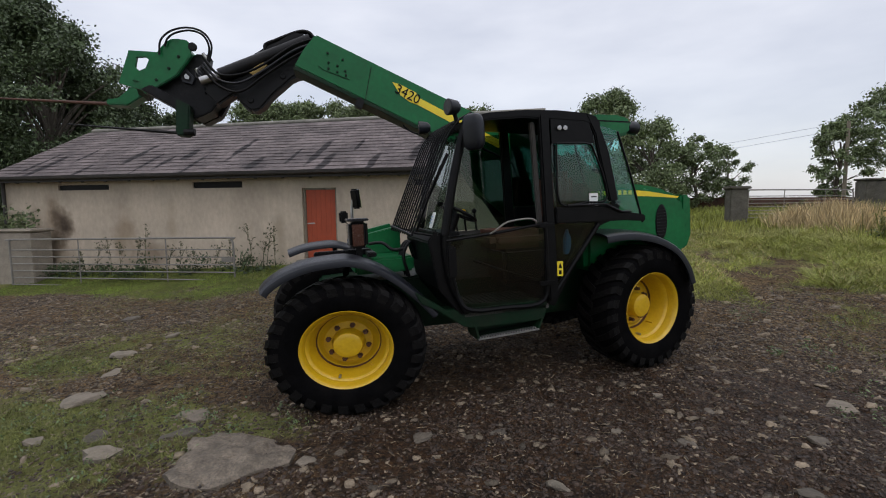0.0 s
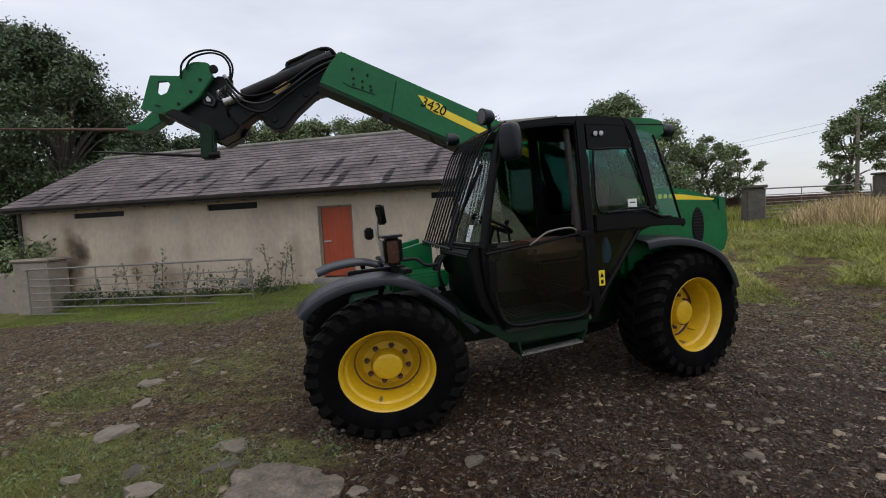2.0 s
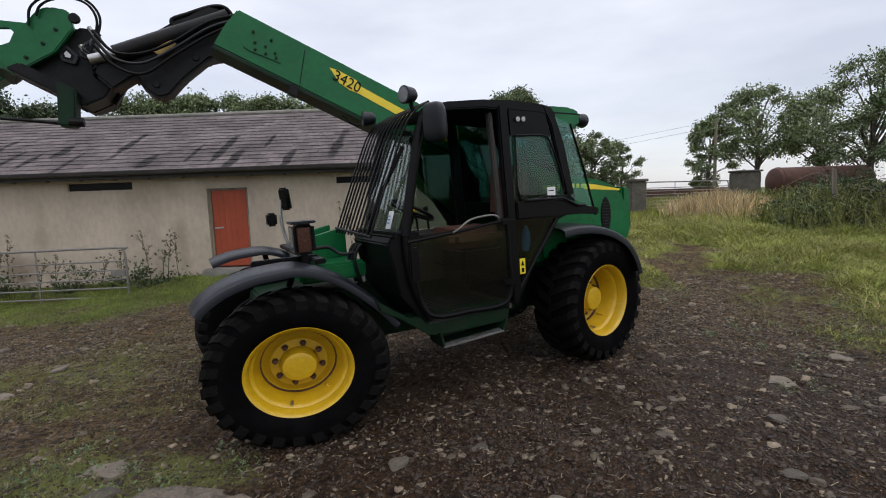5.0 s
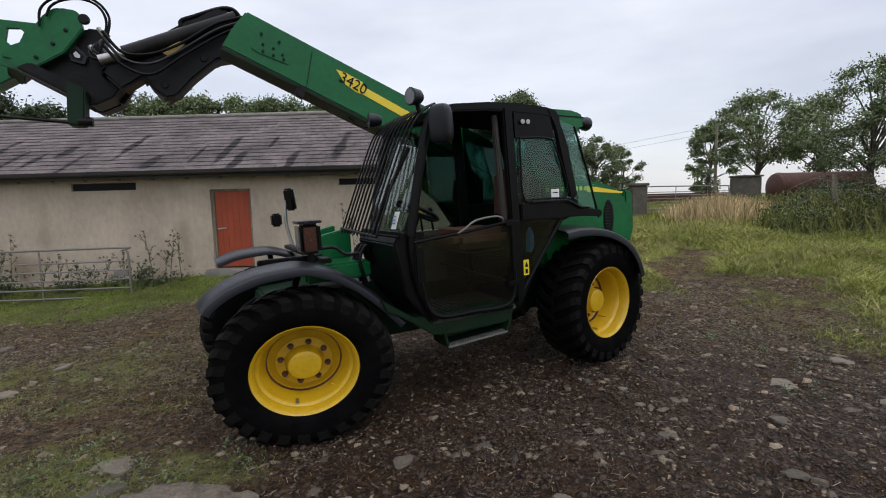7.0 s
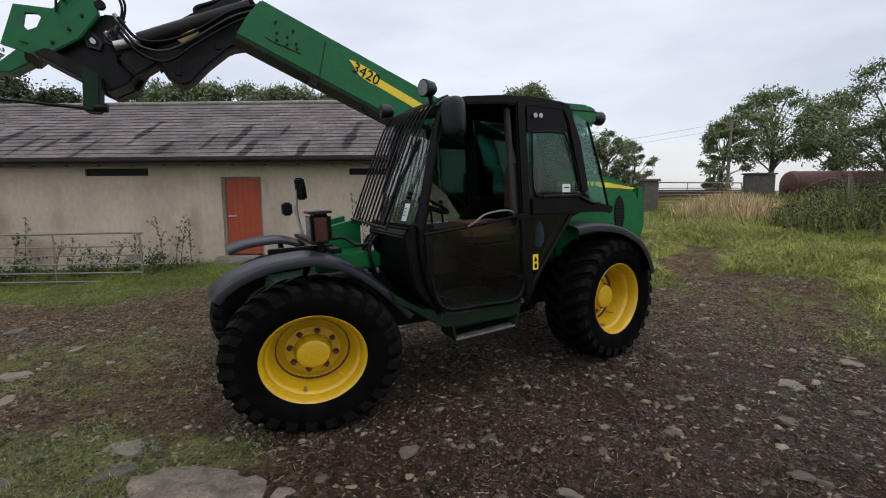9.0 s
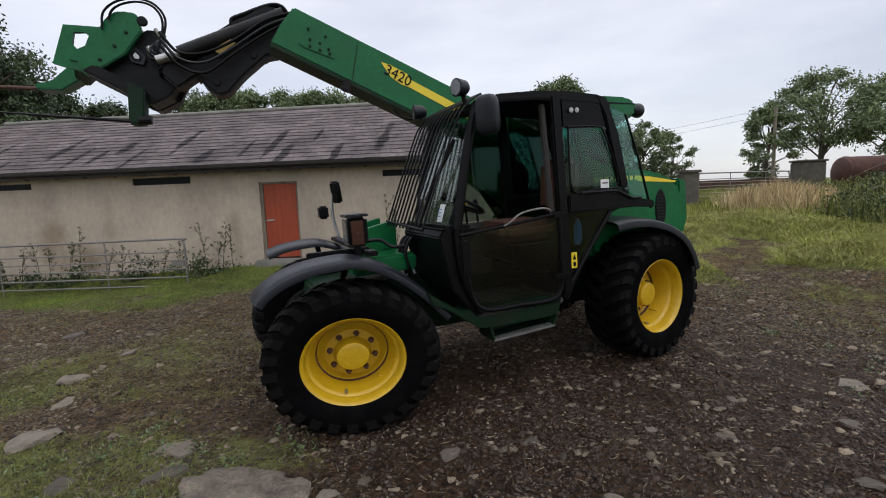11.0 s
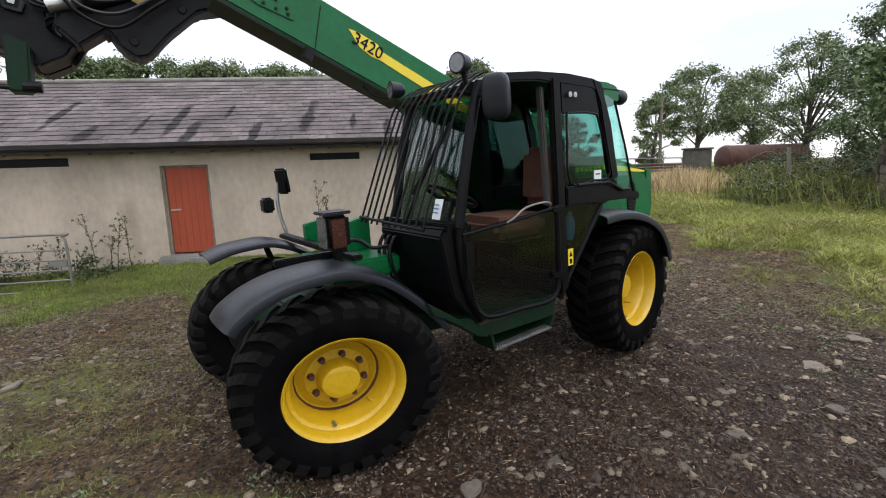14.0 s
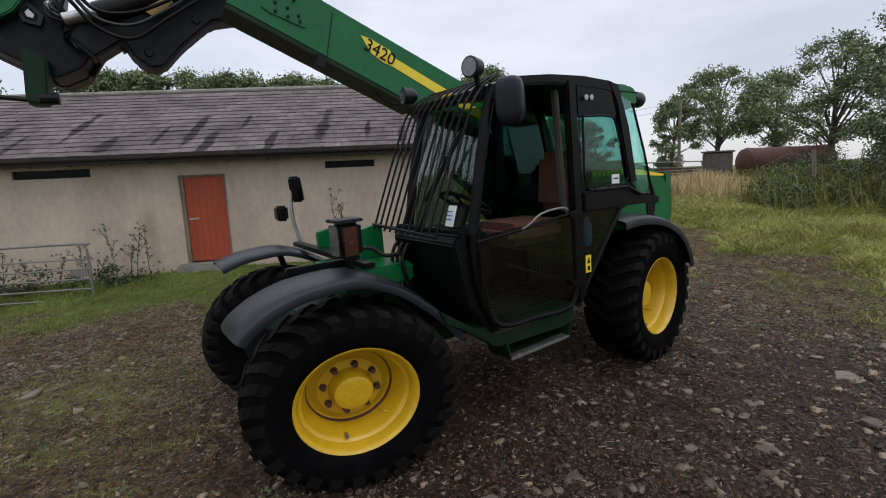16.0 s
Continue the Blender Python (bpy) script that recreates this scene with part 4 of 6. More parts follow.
# lamps and mirror on the cab
lm = part("work_lamp", lathe(bmesh.new(), [(0.005, -0.06), (0.03, -0.06), (0.055, -0.03), (0.062, 0.02), (0.066, 0.05), (0.058, 0.055), (0.005, 0.05)], 24), PLASTIC, tele, "round black work lamp on the roof", True)
lm.matrix_basis = pose(1.97, 0.15, 2.475, 0, 0, -75)
part("lens", lathe(bmesh.new(), [(0.003, 0.056), (0.055, 0.056), (0.055, 0.051), (0.003, 0.051)], 24), LENS, lm)
part("lamp_bracket", tube(bmesh.new(), [(1.93, 0.14, 2.34), (1.95, 0.14, 2.4), (1.96, 0.15, 2.44)], 0.018, 8), BLACK, tele)
lm2 = copy_thing(lm, pose(2.02, -0.6, 2.42, 0, 0, -100))
hs = bmesh.new()
bmesh.ops.create_uvsphere(hs, u_segments=24, v_segments=16, radius=1.0)
for v in hs.verts:
    v.co = Vector([math.copysign(abs(c) ** 0.55, c) * e for c, e in zip(v.co, (0.055, 0.088, 0.14))])
mr = part("cab_mirror", hs, PLASTIC, tele, "dark grey rounded wing mirror housing", True)
mr.matrix_basis = pose(1.88, 0.36, 2.25, 0, 4, 28)
part("mirror_glass", bevel(box(bmesh.new(), (-0.058, -0.055, -0.095), (-0.052, 0.055, 0.095)), 0.002, 1), CHROME, mr)
part("mirror_arm", tube(bmesh.new(), [(1.9, 0.2, 2.28), (1.92, 0.28, 2.27), (1.92, 0.36, 2.24)], 0.016, 8), BLACK, tele)
part("roof_beacon", lathe(bmesh.new(), [(0.005, 0.0), (0.05, 0.0), (0.05, 0.05), (0.03, 0.09), (0.005, 0.095)], 16), ORANGE, tele, "orange beacon", True).matrix_basis = pose(1.2, -0.35, 2.44, 90, 0, 0)

# green roof unit at the rear, rear lamp
part("roof_unit", prism([(0.66, 2.27), (0.68, 2.42), (0.56, 2.455), (0.28, 2.445), (0.17, 2.4), (0.15, 2.34), (0.2, 2.27), (0.36, 2.23)], -0.62, 0.04, 0.03), GREEN, tele, "green rear roof housing", True)
part("roof_groove", prism([(0.62, 2.4), (0.2, 2.385), (0.2, 2.375), (0.62, 2.39)], 0.04, 0.044), BLACK, tele)
rl = copy_thing(lm, pose(0.16, 0.0, 2.33, 0, 0, 110))

# ---- engine bonnet behind the cab ----
BON = [(0.5, 1.84), (0.2, 1.83), (-0.24, 1.795), (-0.5, 1.73), (-0.66, 1.65), (-0.74, 1.52), (-0.76, 1.15), (-0.6, 0.95), (0.5, 0.95)]
bon = part("bonnet", prism(BON, -1.3, -0.24, 0.05), GREEN, tele, "green engine bonnet with yellow lettering and stripe", True)
part("bonnet_end", prism([(-0.7, 1.68), (-0.82, 1.66), (-0.84, 1.25), (-0.78, 1.1), (-0.7, 1.1)], -1.25, -0.28, 0.02), GREEN, tele)
stp = part("stripe", prism([(-0.1, 1.742), (-0.25, 1.725), (-0.62, 1.66), (-0.6, 1.645), (-0.25, 1.675), (-0.1, 1.684)], -0.241, -0.236), STRIPE, bon, "yellow stripe behind yellow lettering blocks")
for k in range(9):
    x_ = 0.42 - k * 0.062
    part("lettering_block", boxm((x_ - 0.02, -0.238, 1.705 - 0.02 * max(0, 0.1 - x_)), (x_ + 0.02, -0.232, 1.75 - 0.05 * max(0, 0.1 - x_)), 0.004), STRIPE, stp)
# black oval laid on the bonnet for the dark shade of a recess
recess = part("air_intake", lathe(bmesh.new(), [(0.005, 0.006), (0.11, 0.006), (0.125, 0.0), (0.11, -0.01), (0.005, -0.01)], 28), BLACK, bon, "black oval standing in for a shaded recess in the bonnet")
recess.matrix_basis = pose(-0.4, -0.236, 1.4) @ Matrix.Diagonal((0.6, 1, 1.5, 1))
for k in range(9):
    part("mesh_bar", boxm((-0.52, -0.233, 1.29 + k * 0.032), (-0.32, -0.229, 1.295 + k * 0.032), 0), PLASTIC, recess).matrix_basis = Matrix.Diagonal((1, 1, 1 / 1.5, 1)) @ pose(0.42, 0.236, -1.42)
part("exhaust", tube(bmesh.new(), curve_pts([(-0.35, -1.0, 1.75), (-0.35, -1.0, 1.9), (-0.28, -1.0, 1.97), (-0.1, -1.0, 1.99)], 4), 0.035, 10), STEEL_BK, tele, "", True)
part("rear_plate", boxm((-0.84, -1.4, 0.7), (-0.72, -0.5, 1.1), 0.02), GREEN_DK, tele)

# ---- boom ----
B0, B1 = Vector((-0.35, 0, 1.70)), Vector((2.99, 0, 3.245))
bd = (B1 - B0).normalized()
bu = Vector((-bd.z, 0, bd.x))


def along(d, h):
    p = B1 + bd * d + bu * h
    return (p.x, p.z)


boom = part("boom", prism([along(0, 0.025), along(0.04, -0.14), along(0.055, -0.315), along(-1.45, -0.29), along(-1.62, -0.36), along(-2.0, -0.6), along(-2.5, -0.74), along(-3.75, -0.74), along(-3.85, -0.1), along(-3.65, 0.14)], -1.05, -0.78, 0.012), GREEN, tele, "green telescopic boom with a yellow stripe", True)
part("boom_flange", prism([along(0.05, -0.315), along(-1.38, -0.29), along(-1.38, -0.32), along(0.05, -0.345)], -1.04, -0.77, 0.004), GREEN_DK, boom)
part("end_plate", prism([along(-0.16, -0.12), along(-0.4, -0.12), along(-0.43, -0.2), along(-0.19, -0.23), along(-0.13, -0.22)], -0.78, -0.768, 0.004), GREEN, boom)
for dx, dh in ((-0.2, -0.15), (-0.28, -0.14), (-0.36, -0.15), (-0.22, -0.2), (-0.3, -0.19), (-0.38, -0.18), (-0.16, -0.08), (-0.3, -0.07)):
    x_, z_ = along(dx, dh)
    part("bolt_head", lathe(bmesh.new(), [(0.002, 0.0), (0.012, 0.0), (0.012, 0.01), (0.002, 0.012)], 6), GREEN_DK, boom).matrix_basis = pose(x_, -0.768, z_)
part("weld_seam", prism([along(-0.55, -0.004), along(-0.556, -0.004), along(-0.63, -0.32), along(-0.624, -0.32)], -0.78, -0.774), GREEN_DK, boom)
bs = part("stripe", prism([along(-0.78, -0.035), along(-0.86, -0.02), along(-1.02, -0.02), along(-1.06, -0.05), along(-2.0, -0.05), along(-2.0, -0.125), along(-1.08, -0.115), along(-1.0, -0.125), along(-0.9, -0.11)], -0.78, -0.775), STRIPE, boom, "yellow stripe with the number 3420")
x_, z_ = along(-0.955, -0.073)
text_on("3420", 0.125, Matrix.Translation((x_, -0.772, z_)) @ Matrix.Rotation(-math.atan2(bd.z, bd.x), 4, "Y") @ FACE_LEFT, BLACK, bs, "lettering")
hk = part("hose_hook", prism([along(-0.55, -0.31), along(-0.62, -0.31), along(-0.63, -0.4), along(-0.56, -0.4)], -0.8, -0.74, 0.008), STEEL_BK, boom)
part("boom_ram", tube(bmesh.new(), [(1.5, CY, 2.1), (0.9, CY, 1.2)], 0.06, 14), STEEL_BK, tele, "black lift ram under the boom", True)
part("pipe", tube(bmesh.new(), [(0.8, -0.75, 2.0), (1.3, -0.75, 2.24), (1.7, -0.75, 2.4)], 0.012, 6), STEEL_BK, boom)
part("under_hose", tube(bmesh.new(), curve_pts([(2.2, -0.8, 2.5), (2.13, -0.79, 2.44), (2.05, -0.79, 2.42), (1.98, -0.79, 2.42)], 4), 0.008, 6), BLACK, boom)

# boom head, black
neck = part("boom_head", prism([(3.02, 3.2), (3.1, 3.29), (3.18, 3.31), (3.26, 3.27), (3.44, 3.15), (3.74, 2.945), (3.93, 2.86), (3.96, 2.72), (3.86, 2.62), (3.71, 2.73), (3.66, 2.64), (3.58, 2.58), (3.5, 2.6), (3.38, 2.74), (3.2, 2.9), (3.0, 2.95)], -1.06, -0.84, 0.02), STEEL_BK, boom, "greasy black boom head with a cylinder and hoses", True)
part("tilt_cylinder", tube(bmesh.new(), [(3.05, -0.82, 3.22), (3.82, -0.82, 2.87)], 0.062, 16), STEEL_BK, neck, "", True)
part("cylinder_rod", tube(bmesh.new(), [(3.8, -0.82, 2.88), (3.98, -0.82, 2.82)], 0.035, 12), STEEL, neck, "", True)
part("tag_plate", prism([(3.59, 2.905), (3.455, 2.991), (3.419, 2.968), (3.528, 2.87)], -0.762, -0.758), OLDYELLOW, neck, "worn yellow sticker")
for o in (0.0, 0.03, 0.06):
    part("hose_loop", tube(bmesh.new(), curve_pts([(3.3, -0.86 - o, 3.14 - o * 0.3), (3.42, -0.86 - o, 3.12), (3.44, -0.86 - o, 3.17), (3.34, -0.86 - o, 3.22 + o * 0.2), (3.16, -0.86 - o, 3.3 + o * 0.3), (3.06, -0.86 - o, 3.3), (3.0, -0.86 - o, 3.22)], 5), 0.016, 8), BLACK, neck, "", True)
for k, (o, zz) in enumerate(((0.0, 0.0), (0.05, 0.045), (0.03, -0.05))):
    hp = curve_pts([(2.98, -0.76 + o * 0.3, 3.2 + zz * 0.6), (3.2, -0.75, 3.1 + zz), (3.45, -0.74 + o * 0.2, 2.92 + zz), (3.65, -0.72, 2.8 + zz * 1.5), (3.82, -0.72, 2.82 + zz), (3.93, -0.72, 2.95 + zz)], 6)
    part("hydraulic_hose", tube(bmesh.new(), hp, 0.011, 8), BLACK if k else PLASTIC, neck, "", True)
for x_, z_ in ((3.3, 2.9), (3.58, 2.68)):
    part("pivot_pin", lathe(bmesh.new(), [(0.005, 0.015), (0.022, 0.015), (0.026, 0.008), (0.026, -0.25), (0.005, -0.25)], 16), STEEL_BK, neck, "", True).matrix_basis = pose(x_, -0.84, z_)

# carriage and green bale attachment on the boom head
carriage = part("carriage", prism([(4.019, 3.06), (3.9, 3.06), (3.932, 2.912), (3.774, 2.663), (3.841, 2.53), (3.975, 2.46), (4.399, 2.7), (4.166, 2.876)], -1.06, -0.88, 0.012), STEEL_BK, tele, "greasy black quick-hitch carriage")
part("carriage_channel", prism([(3.79, 2.62), (3.85, 2.53), (3.975, 2.465), (4.38, 2.69), (4.3, 2.73), (3.97, 2.56)], -0.88, -0.62, 0.01), STEEL_BK, carriage)
for poly in ([(3.855, 2.662), (3.769, 2.702), (3.746, 2.644), (3.821, 2.521), (3.882, 2.555)], [(4.138, 2.874), (4.09, 2.932), (4.018, 2.849), (4.041, 2.792), (4.118, 2.809)]):
    hkp = part("hook_plate", prism(poly, -0.9, -0.84, 0.004), PLASTIC, carriage, "worn grey hook plate")
    cx_, cz_ = sum(p[0] for p in poly) / 5, sum(p[1] for p in poly) / 5
    part("hook_edge", prism([(cx_ + (x - cx_) * 0.62, cz_ + (z - cz_) * 0.62) for x, z in poly], -0.842, -0.836), BLACK, hkp)
    part("worn_edge", prism([(cx_ + (x - cx_) * 0.34, cz_ + (z - cz_) * 0.34) for x, z in poly], -0.838, -0.832), STEEL, hkp)
head = part("bale_attachment", prism([(4.21, 3.12), (4.17, 3.145), (4.06, 3.145), (4.031, 3.12), (4.02, 3.023), (4.143, 2.848), (4.39, 2.68), (4.453, 2.756), (4.306, 2.997), (4.24, 3.09)], -0.84, -0.78, 0.008), GREEN, tele, "green bale attachment with dark steel prongs")
part("top_roll", tube(bmesh.new(), [(4.12, -1.2, 3.1), (4.12, -0.79, 3.1)], 0.05, 14), GREEN, head, "", True)
part("pin_boss", lathe(bmesh.new(), [(0.005, 0.03), (0.03, 0.03), (0.035, 0.02), (0.035, 0.0), (0.005, 0.0)], 14), STEEL_BK, head, "", True).matrix_basis = pose(4.01, -0.8, 3.09)
hole = [(4.465, 3.001), (4.398, 3.008), (4.372, 2.982), (4.403, 2.912), (4.452, 2.887), (4.482, 2.918)]
sp = bmesh.new()
outer_ = [(4.521, 3.051), (4.36, 3.05), (4.258, 3.049), (4.31, 2.89), (4.371, 2.711), (4.61, 2.779)]
for yy in (-0.86, -0.9):
    o_ = [sp.verts.new((x, yy, z)) for x, z in outer_]
    h_ = [sp.verts.new((x, yy, z)) for x, z in hole]
    for k in range(6):
        sp.faces.new((o_[k], o_[(k + 1) % 6], h_[(k + 1) % 6], h_[k]))
    if yy == -0.86:
        keep_ = (o_, h_)
for s_, t_ in zip(keep_, (o_, h_)):
    for k in range(6):
        sp.faces.new((s_[k], s_[(k + 1) % 6], t_[(k + 1) % 6], t_[k]))
bmesh.ops.recalc_face_normals(sp, faces=sp.faces[:])
part("side_plate", sp, GREEN, head, "green plate with a six-sided cut-out")
part("cross_beam", prism([(4.3, 2.98), (4.42, 2.9), (4.5, 2.76), (4.4, 2.72), (4.25, 2.86)], -0.9, -1.45, 0.01, shift=(0.16, 0.02)), GREEN_DK, head)
part("rib", beamm((4.5, -0.85, 2.82), (4.36, -0.85, 2.79), 0.02, 0.03, 0.004), GREEN, head)
part("prong_bracket", prism([(4.642, 2.862), (4.777, 2.734), (4.871, 2.722), (4.872, 2.672), (4.702, 2.67), (4.522, 2.789)], -1.45, -1.28, 0.01), GREEN, head, "green prong bracket")
part("prong", tube(bmesh.new(), [(4.7, -1.36, 2.69), (5.3, -1.36, 2.7), (5.9, -1.36, 2.71)], 0.018, 8, 0.006), RUST, head, "dark rusty steel bale prong", True)
part("prong_leg", prism([(4.085, 2.6), (3.985, 2.55), (4.005, 2.311), (4.1, 2.311)], -0.62, -0.48, 0.01), GREEN_DK, head, "dark green prong leg")
part("leg_arm", prism([(4.12, 2.62), (3.98, 2.54), (4.0, 2.46), (4.13, 2.54)], -0.9, -0.5, 0.01), STEEL_BK, head)
part("prong_socket", lathe(bmesh.new(), [(0.005, -0.04), (0.03, -0.04), (0.03, 0.04), (0.005, 0.04)], 12), STEEL_BK, head).matrix_basis = pose(4.0, -0.5, 2.34, 0, 0, 90)
part("prong", tube(bmesh.new(), [(4.05, -0.5, 2.33), (4.5, -0.49, 2.355), (4.84, -0.48, 2.376)], 0.013, 8, 0.005), STEEL_BK, head, "dark steel bale prong", True)
for pts_ in ([(4.259, 3.0), (4.242, 3.117), (4.159, 3.198), (4.03, 3.233), (3.916, 3.203), (3.855, 3.109), (3.875, 2.984), (3.92, 2.9)], [(4.215, 3.07), (4.186, 3.138), (4.118, 3.187), (4.01, 3.211), (3.918, 3.18), (3.874, 3.09), (3.893, 2.969), (3.93, 2.86)]):
    part("hydraulic_hose", tube(bmesh.new(), curve_pts([(x, -0.75, z) for x, z in pts_], 6), 0.0085, 8), BLACK, head, "", True)
for k in range(6):
    hp = curve_pts([(3.87 + 0.025 * k, -0.8, 3.0 - 0.02 * k), (3.93 + 0.02 * (k % 3), -0.76, 2.92 - 0.02 * k), (3.88 - 0.03 * k, -0.78, 2.8), (3.9 + 0.03 * (k % 2), -0.8, 2.7 + 0.02 * k), (3.84, -0.85, 2.66)], 5)
    part("hydraulic_hose", tube(bmesh.new(), hp, 0.01, 6), BLACK if k % 2 else PLASTIC, carriage, "", True)
for x_, z_ in ((3.9, 2.99), (3.96, 2.86), (3.85, 2.78)):
    part("hose_fitting", tube(bmesh.new(), [(x_, -0.78, z_), (x_ + 0.03, -0.78, z_ + 0.05)], 0.016, 6), STEEL, carriage)
for x_, z_ in ((4.2, 2.9), (4.3, 2.8), (4.12, 3.0), (4.38, 2.72)):
    part("bolt_head", lathe(bmesh.new(), [(0.002, 0.0), (0.013, 0.0), (0.013, 0.012), (0.002, 0.014)], 6), GREEN_DK, head).matrix_basis = pose(x_, -0.78, z_)

# the boom swings a little over and stands further out than drawn above
def grown(k):
    p = Vector((3.25, 3.89, 1.75))
    return Matrix.Translation(p) @ Matrix.Scale(k, 4) @ Matrix.Translation(-p)


PIVOT = Vector((1.5, -0.95, 2.3))
LEAN = Matrix.Translation(PIVOT + Vector((-0.024, 0.065, -0.058))) @ pose(0, 0, 0, 0, -2.12, -3.07) @ Matrix.Scale(1.026, 4) @ Matrix.Translation(-PIVOT)
boom.matrix_basis = LEAN @ grown(1.02)
neck.matrix_basis = grown(1.09)
carriage.matrix_basis = grown(1.135) @ LEAN @ grown(1.07)
head.matrix_basis = grown(1.135) @ LEAN @ grown(1.07)

# front lights and right mirror
part("light_bar", boxm((2.6, -1.8, 1.27), (2.68, -0.2, 1.31), 0.008), BLACK, tele)
part("tool_rail", beamm((3.12, -0.42, 1.3), (2.62, -0.42, 1.3), 0.06, 0.05), BLACK, tele)
hl = part("headlamp", bevel(box(bmesh.new(), (-0.09, -0.09, -0.12), (0.07, 0.09, 0.12)), 0.03, 3), BLACK, tele, "black headlamp with an orange indicator", True)
hl.matrix_basis = pose(2.75, -0.3, 1.47)
part("lens", bevel(box(bmesh.new(), (0.07, -0.07, -0.1), (0.08, 0.07, 0.1)), 0.01, 2), LENS, hl, "clear ribbed lens")
part("indicator", bevel(box(bmesh.new(), (-0.05, 0.088, -0.1), (0.05, 0.1, 0.09)), 0.008, 2), AMBER, hl, "dull dark amber indicator")
part("cover", bevel(box(bmesh.new(), (-0.1, -0.1, 0.115), (0.09, 0.1, 0.135)), 0.008, 2), PLASTIC, hl, "scuffed cover")
part("lamp_post", beamm((2.73, -0.3, 1.18), (2.74, -0.3, 1.36), 0.05, 0.05), BLACK, tele)
part("side_lamp", bevel(box(bmesh.new(), (2.66, -2.02, 1.5), (2.76, -1.88, 1.64)), 0.02, 3), BLACK, tele, "", True)
part("mirror_stalk", tube(bmesh.new(), curve_pts([(2.56, -1.95, 1.28), (2.6, -1.97, 1.48), (2.6, -1.98, 1.66), (2.58, -1.96, 1.78)], 4), 0.018, 8), STEEL, tele, "pale mirror stalk", True)
m2 = part("front_mirror", bevel(box(bmesh.new(), (-0.03, -0.07, -0.12), (0.02, 0.07, 0.12)), 0.02, 3), BLACK, tele, "small black mirror on a stalk", True)
m2.matrix_basis = pose(2.56, -1.93, 1.78, 0, 6, 30)
part("mirror_glass", bevel(box(bmesh.new(), (-0.036, -0.06, -0.11), (-0.029, 0.06, 0.11)), 0.002, 1), CHROME, m2)
part("front_pipe", tube(bmesh.new(), curve_pts([(2.62, -0.5, 1.36), (2.5, -0.48, 1.36), (2.42, -0.42, 1.3), (2.3, -0.4, 1.3)], 4), 0.015, 8), STEEL_BK, tele, "", True)
for k in range(3):
    part("hydraulic_hose", tube(bmesh.new(), curve_pts([(2.3, -0.3 - 0.08 * k, 1.05), (2.34, -0.32 - 0.08 * k, 1.25), (2.26, -0.36 - 0.08 * k, 1.36), (2.2, -0.4 - 0.06 * k, 1.2)], 5), 0.014, 8), BLACK, tele, "", True)

# ---- the long farm shed ----
BX0, BX1, BY = -14.0, -1.2, 4.535
barn = tagged(new("farm_shed"), "long low rendered farm shed with a slate roof", "shed")
OPEN = [(-12.39, -10.94, 2.03, 2.15), (-8.71, -7.46, 2.03, 2.17), (-6.05, -5.27, 0.47, 2.0), (-3.57, -2.71, 2.02, 2.14)]


def wall_with_openings(x0, x1, y0, y1, z0, z1, holes):
    bm = bmesh.new()
    x = x0
    for a, b, c, d in sorted(holes):
        box(bm, (x, y0, z0), (a, y1, z1))
        box(bm, (a, y0, z0), (b, y1, c))
        box(bm, (a, y0, d), (b, y1, z1))
        x = b
    box(bm, (x, y0, z0), (x1, y1, z1))
    bmesh.ops.remove_doubles(bm, verts=bm.verts[:], dist=0.0005)
    return bm


part("wall", wall_with_openings(BX0, BX1, BY, BY + 0.35, -0.6, 2.36, OPEN), WALL, barn, "stained cream rendered wall")
part("plinth", prism([(BX0, -0.6), (BX0, 0.36), (-6.06, 0.5), (-6.06, -0.6)], BY - 0.035, BY - 0.001, 0.008), WALL, barn)
part("plinth", prism([(-5.26, -0.6), (-5.26, 0.5), (BX1, 0.6), (BX1, -0.6)], BY - 0.035, BY - 0.001, 0.008), WALL, barn)
part("back_wall", boxm((BX0, 9.9, -0.5), (BX1, 10.2, 2.36), 0), WALL, barn)
gab = [(BY + 0.36, -0.6), (BY + 0.36, 2.3), (7.3, 3.73), (10.0, 2.3), (10.0, -0.6)]
for x_ in (BX0 + 0.01, BX1 - 0.31):
    bm = bmesh.new()
    a = [bm.verts.new((x_, y, z)) for y, z in gab]
    b = [bm.verts.new((x_ + 0.3, y, z)) for y, z in gab]
    bm.faces.new(a[::-1])
    bm.faces.new(b)
    for i in range(5):
        bm.faces.new((a[i], a[(i + 1) % 5], b[(i + 1) % 5], b[i]))
    bmesh.ops.recalc_face_normals(bm, faces=bm.faces[:])
    part("gable_wall", bm, WALL, barn)
E0, R0 = Vector((0, 4.28, 2.36)), Vector((0, 7.3, 3.86))
sd = (R0 - E0).normalized()
sn = Vector((0, -sd.z, sd.y))
part("roof_deck", sheet([(BX0 - 0.25, E0.y, E0.z - 0.03), (BX1 + 0.2, E0.y, E0.z - 0.03), (BX1 + 0.2, R0.y, R0.z - 0.03), (BX0 - 0.25, R0.y, R0.z - 0.03)], -0.06), GUTTER, barn)
part("back_roof", sheet([(BX0 - 0.25, 10.4, 2.3), (BX0 - 0.25, 7.3, 3.85), (BX1 + 0.2, 7.3, 3.85), (BX1 + 0.2, 10.4, 2.3)], 0.05), SLATE, barn)
part("fascia", boxm((BX0 - 0.25, 4.27, 2.22), (BX1 + 0.2, 4.30, 2.34), 0.004), GUTTER, barn, "dark timber fascia")
gt = bmesh.new()
gp = [(4.26, 2.36), (4.25, 2.3), (4.2, 2.275), (4.15, 2.3), (4.14, 2.36), (4.15, 2.36), (4.16, 2.305), (4.2, 2.285), (4.24, 2.305), (4.25, 2.36)]
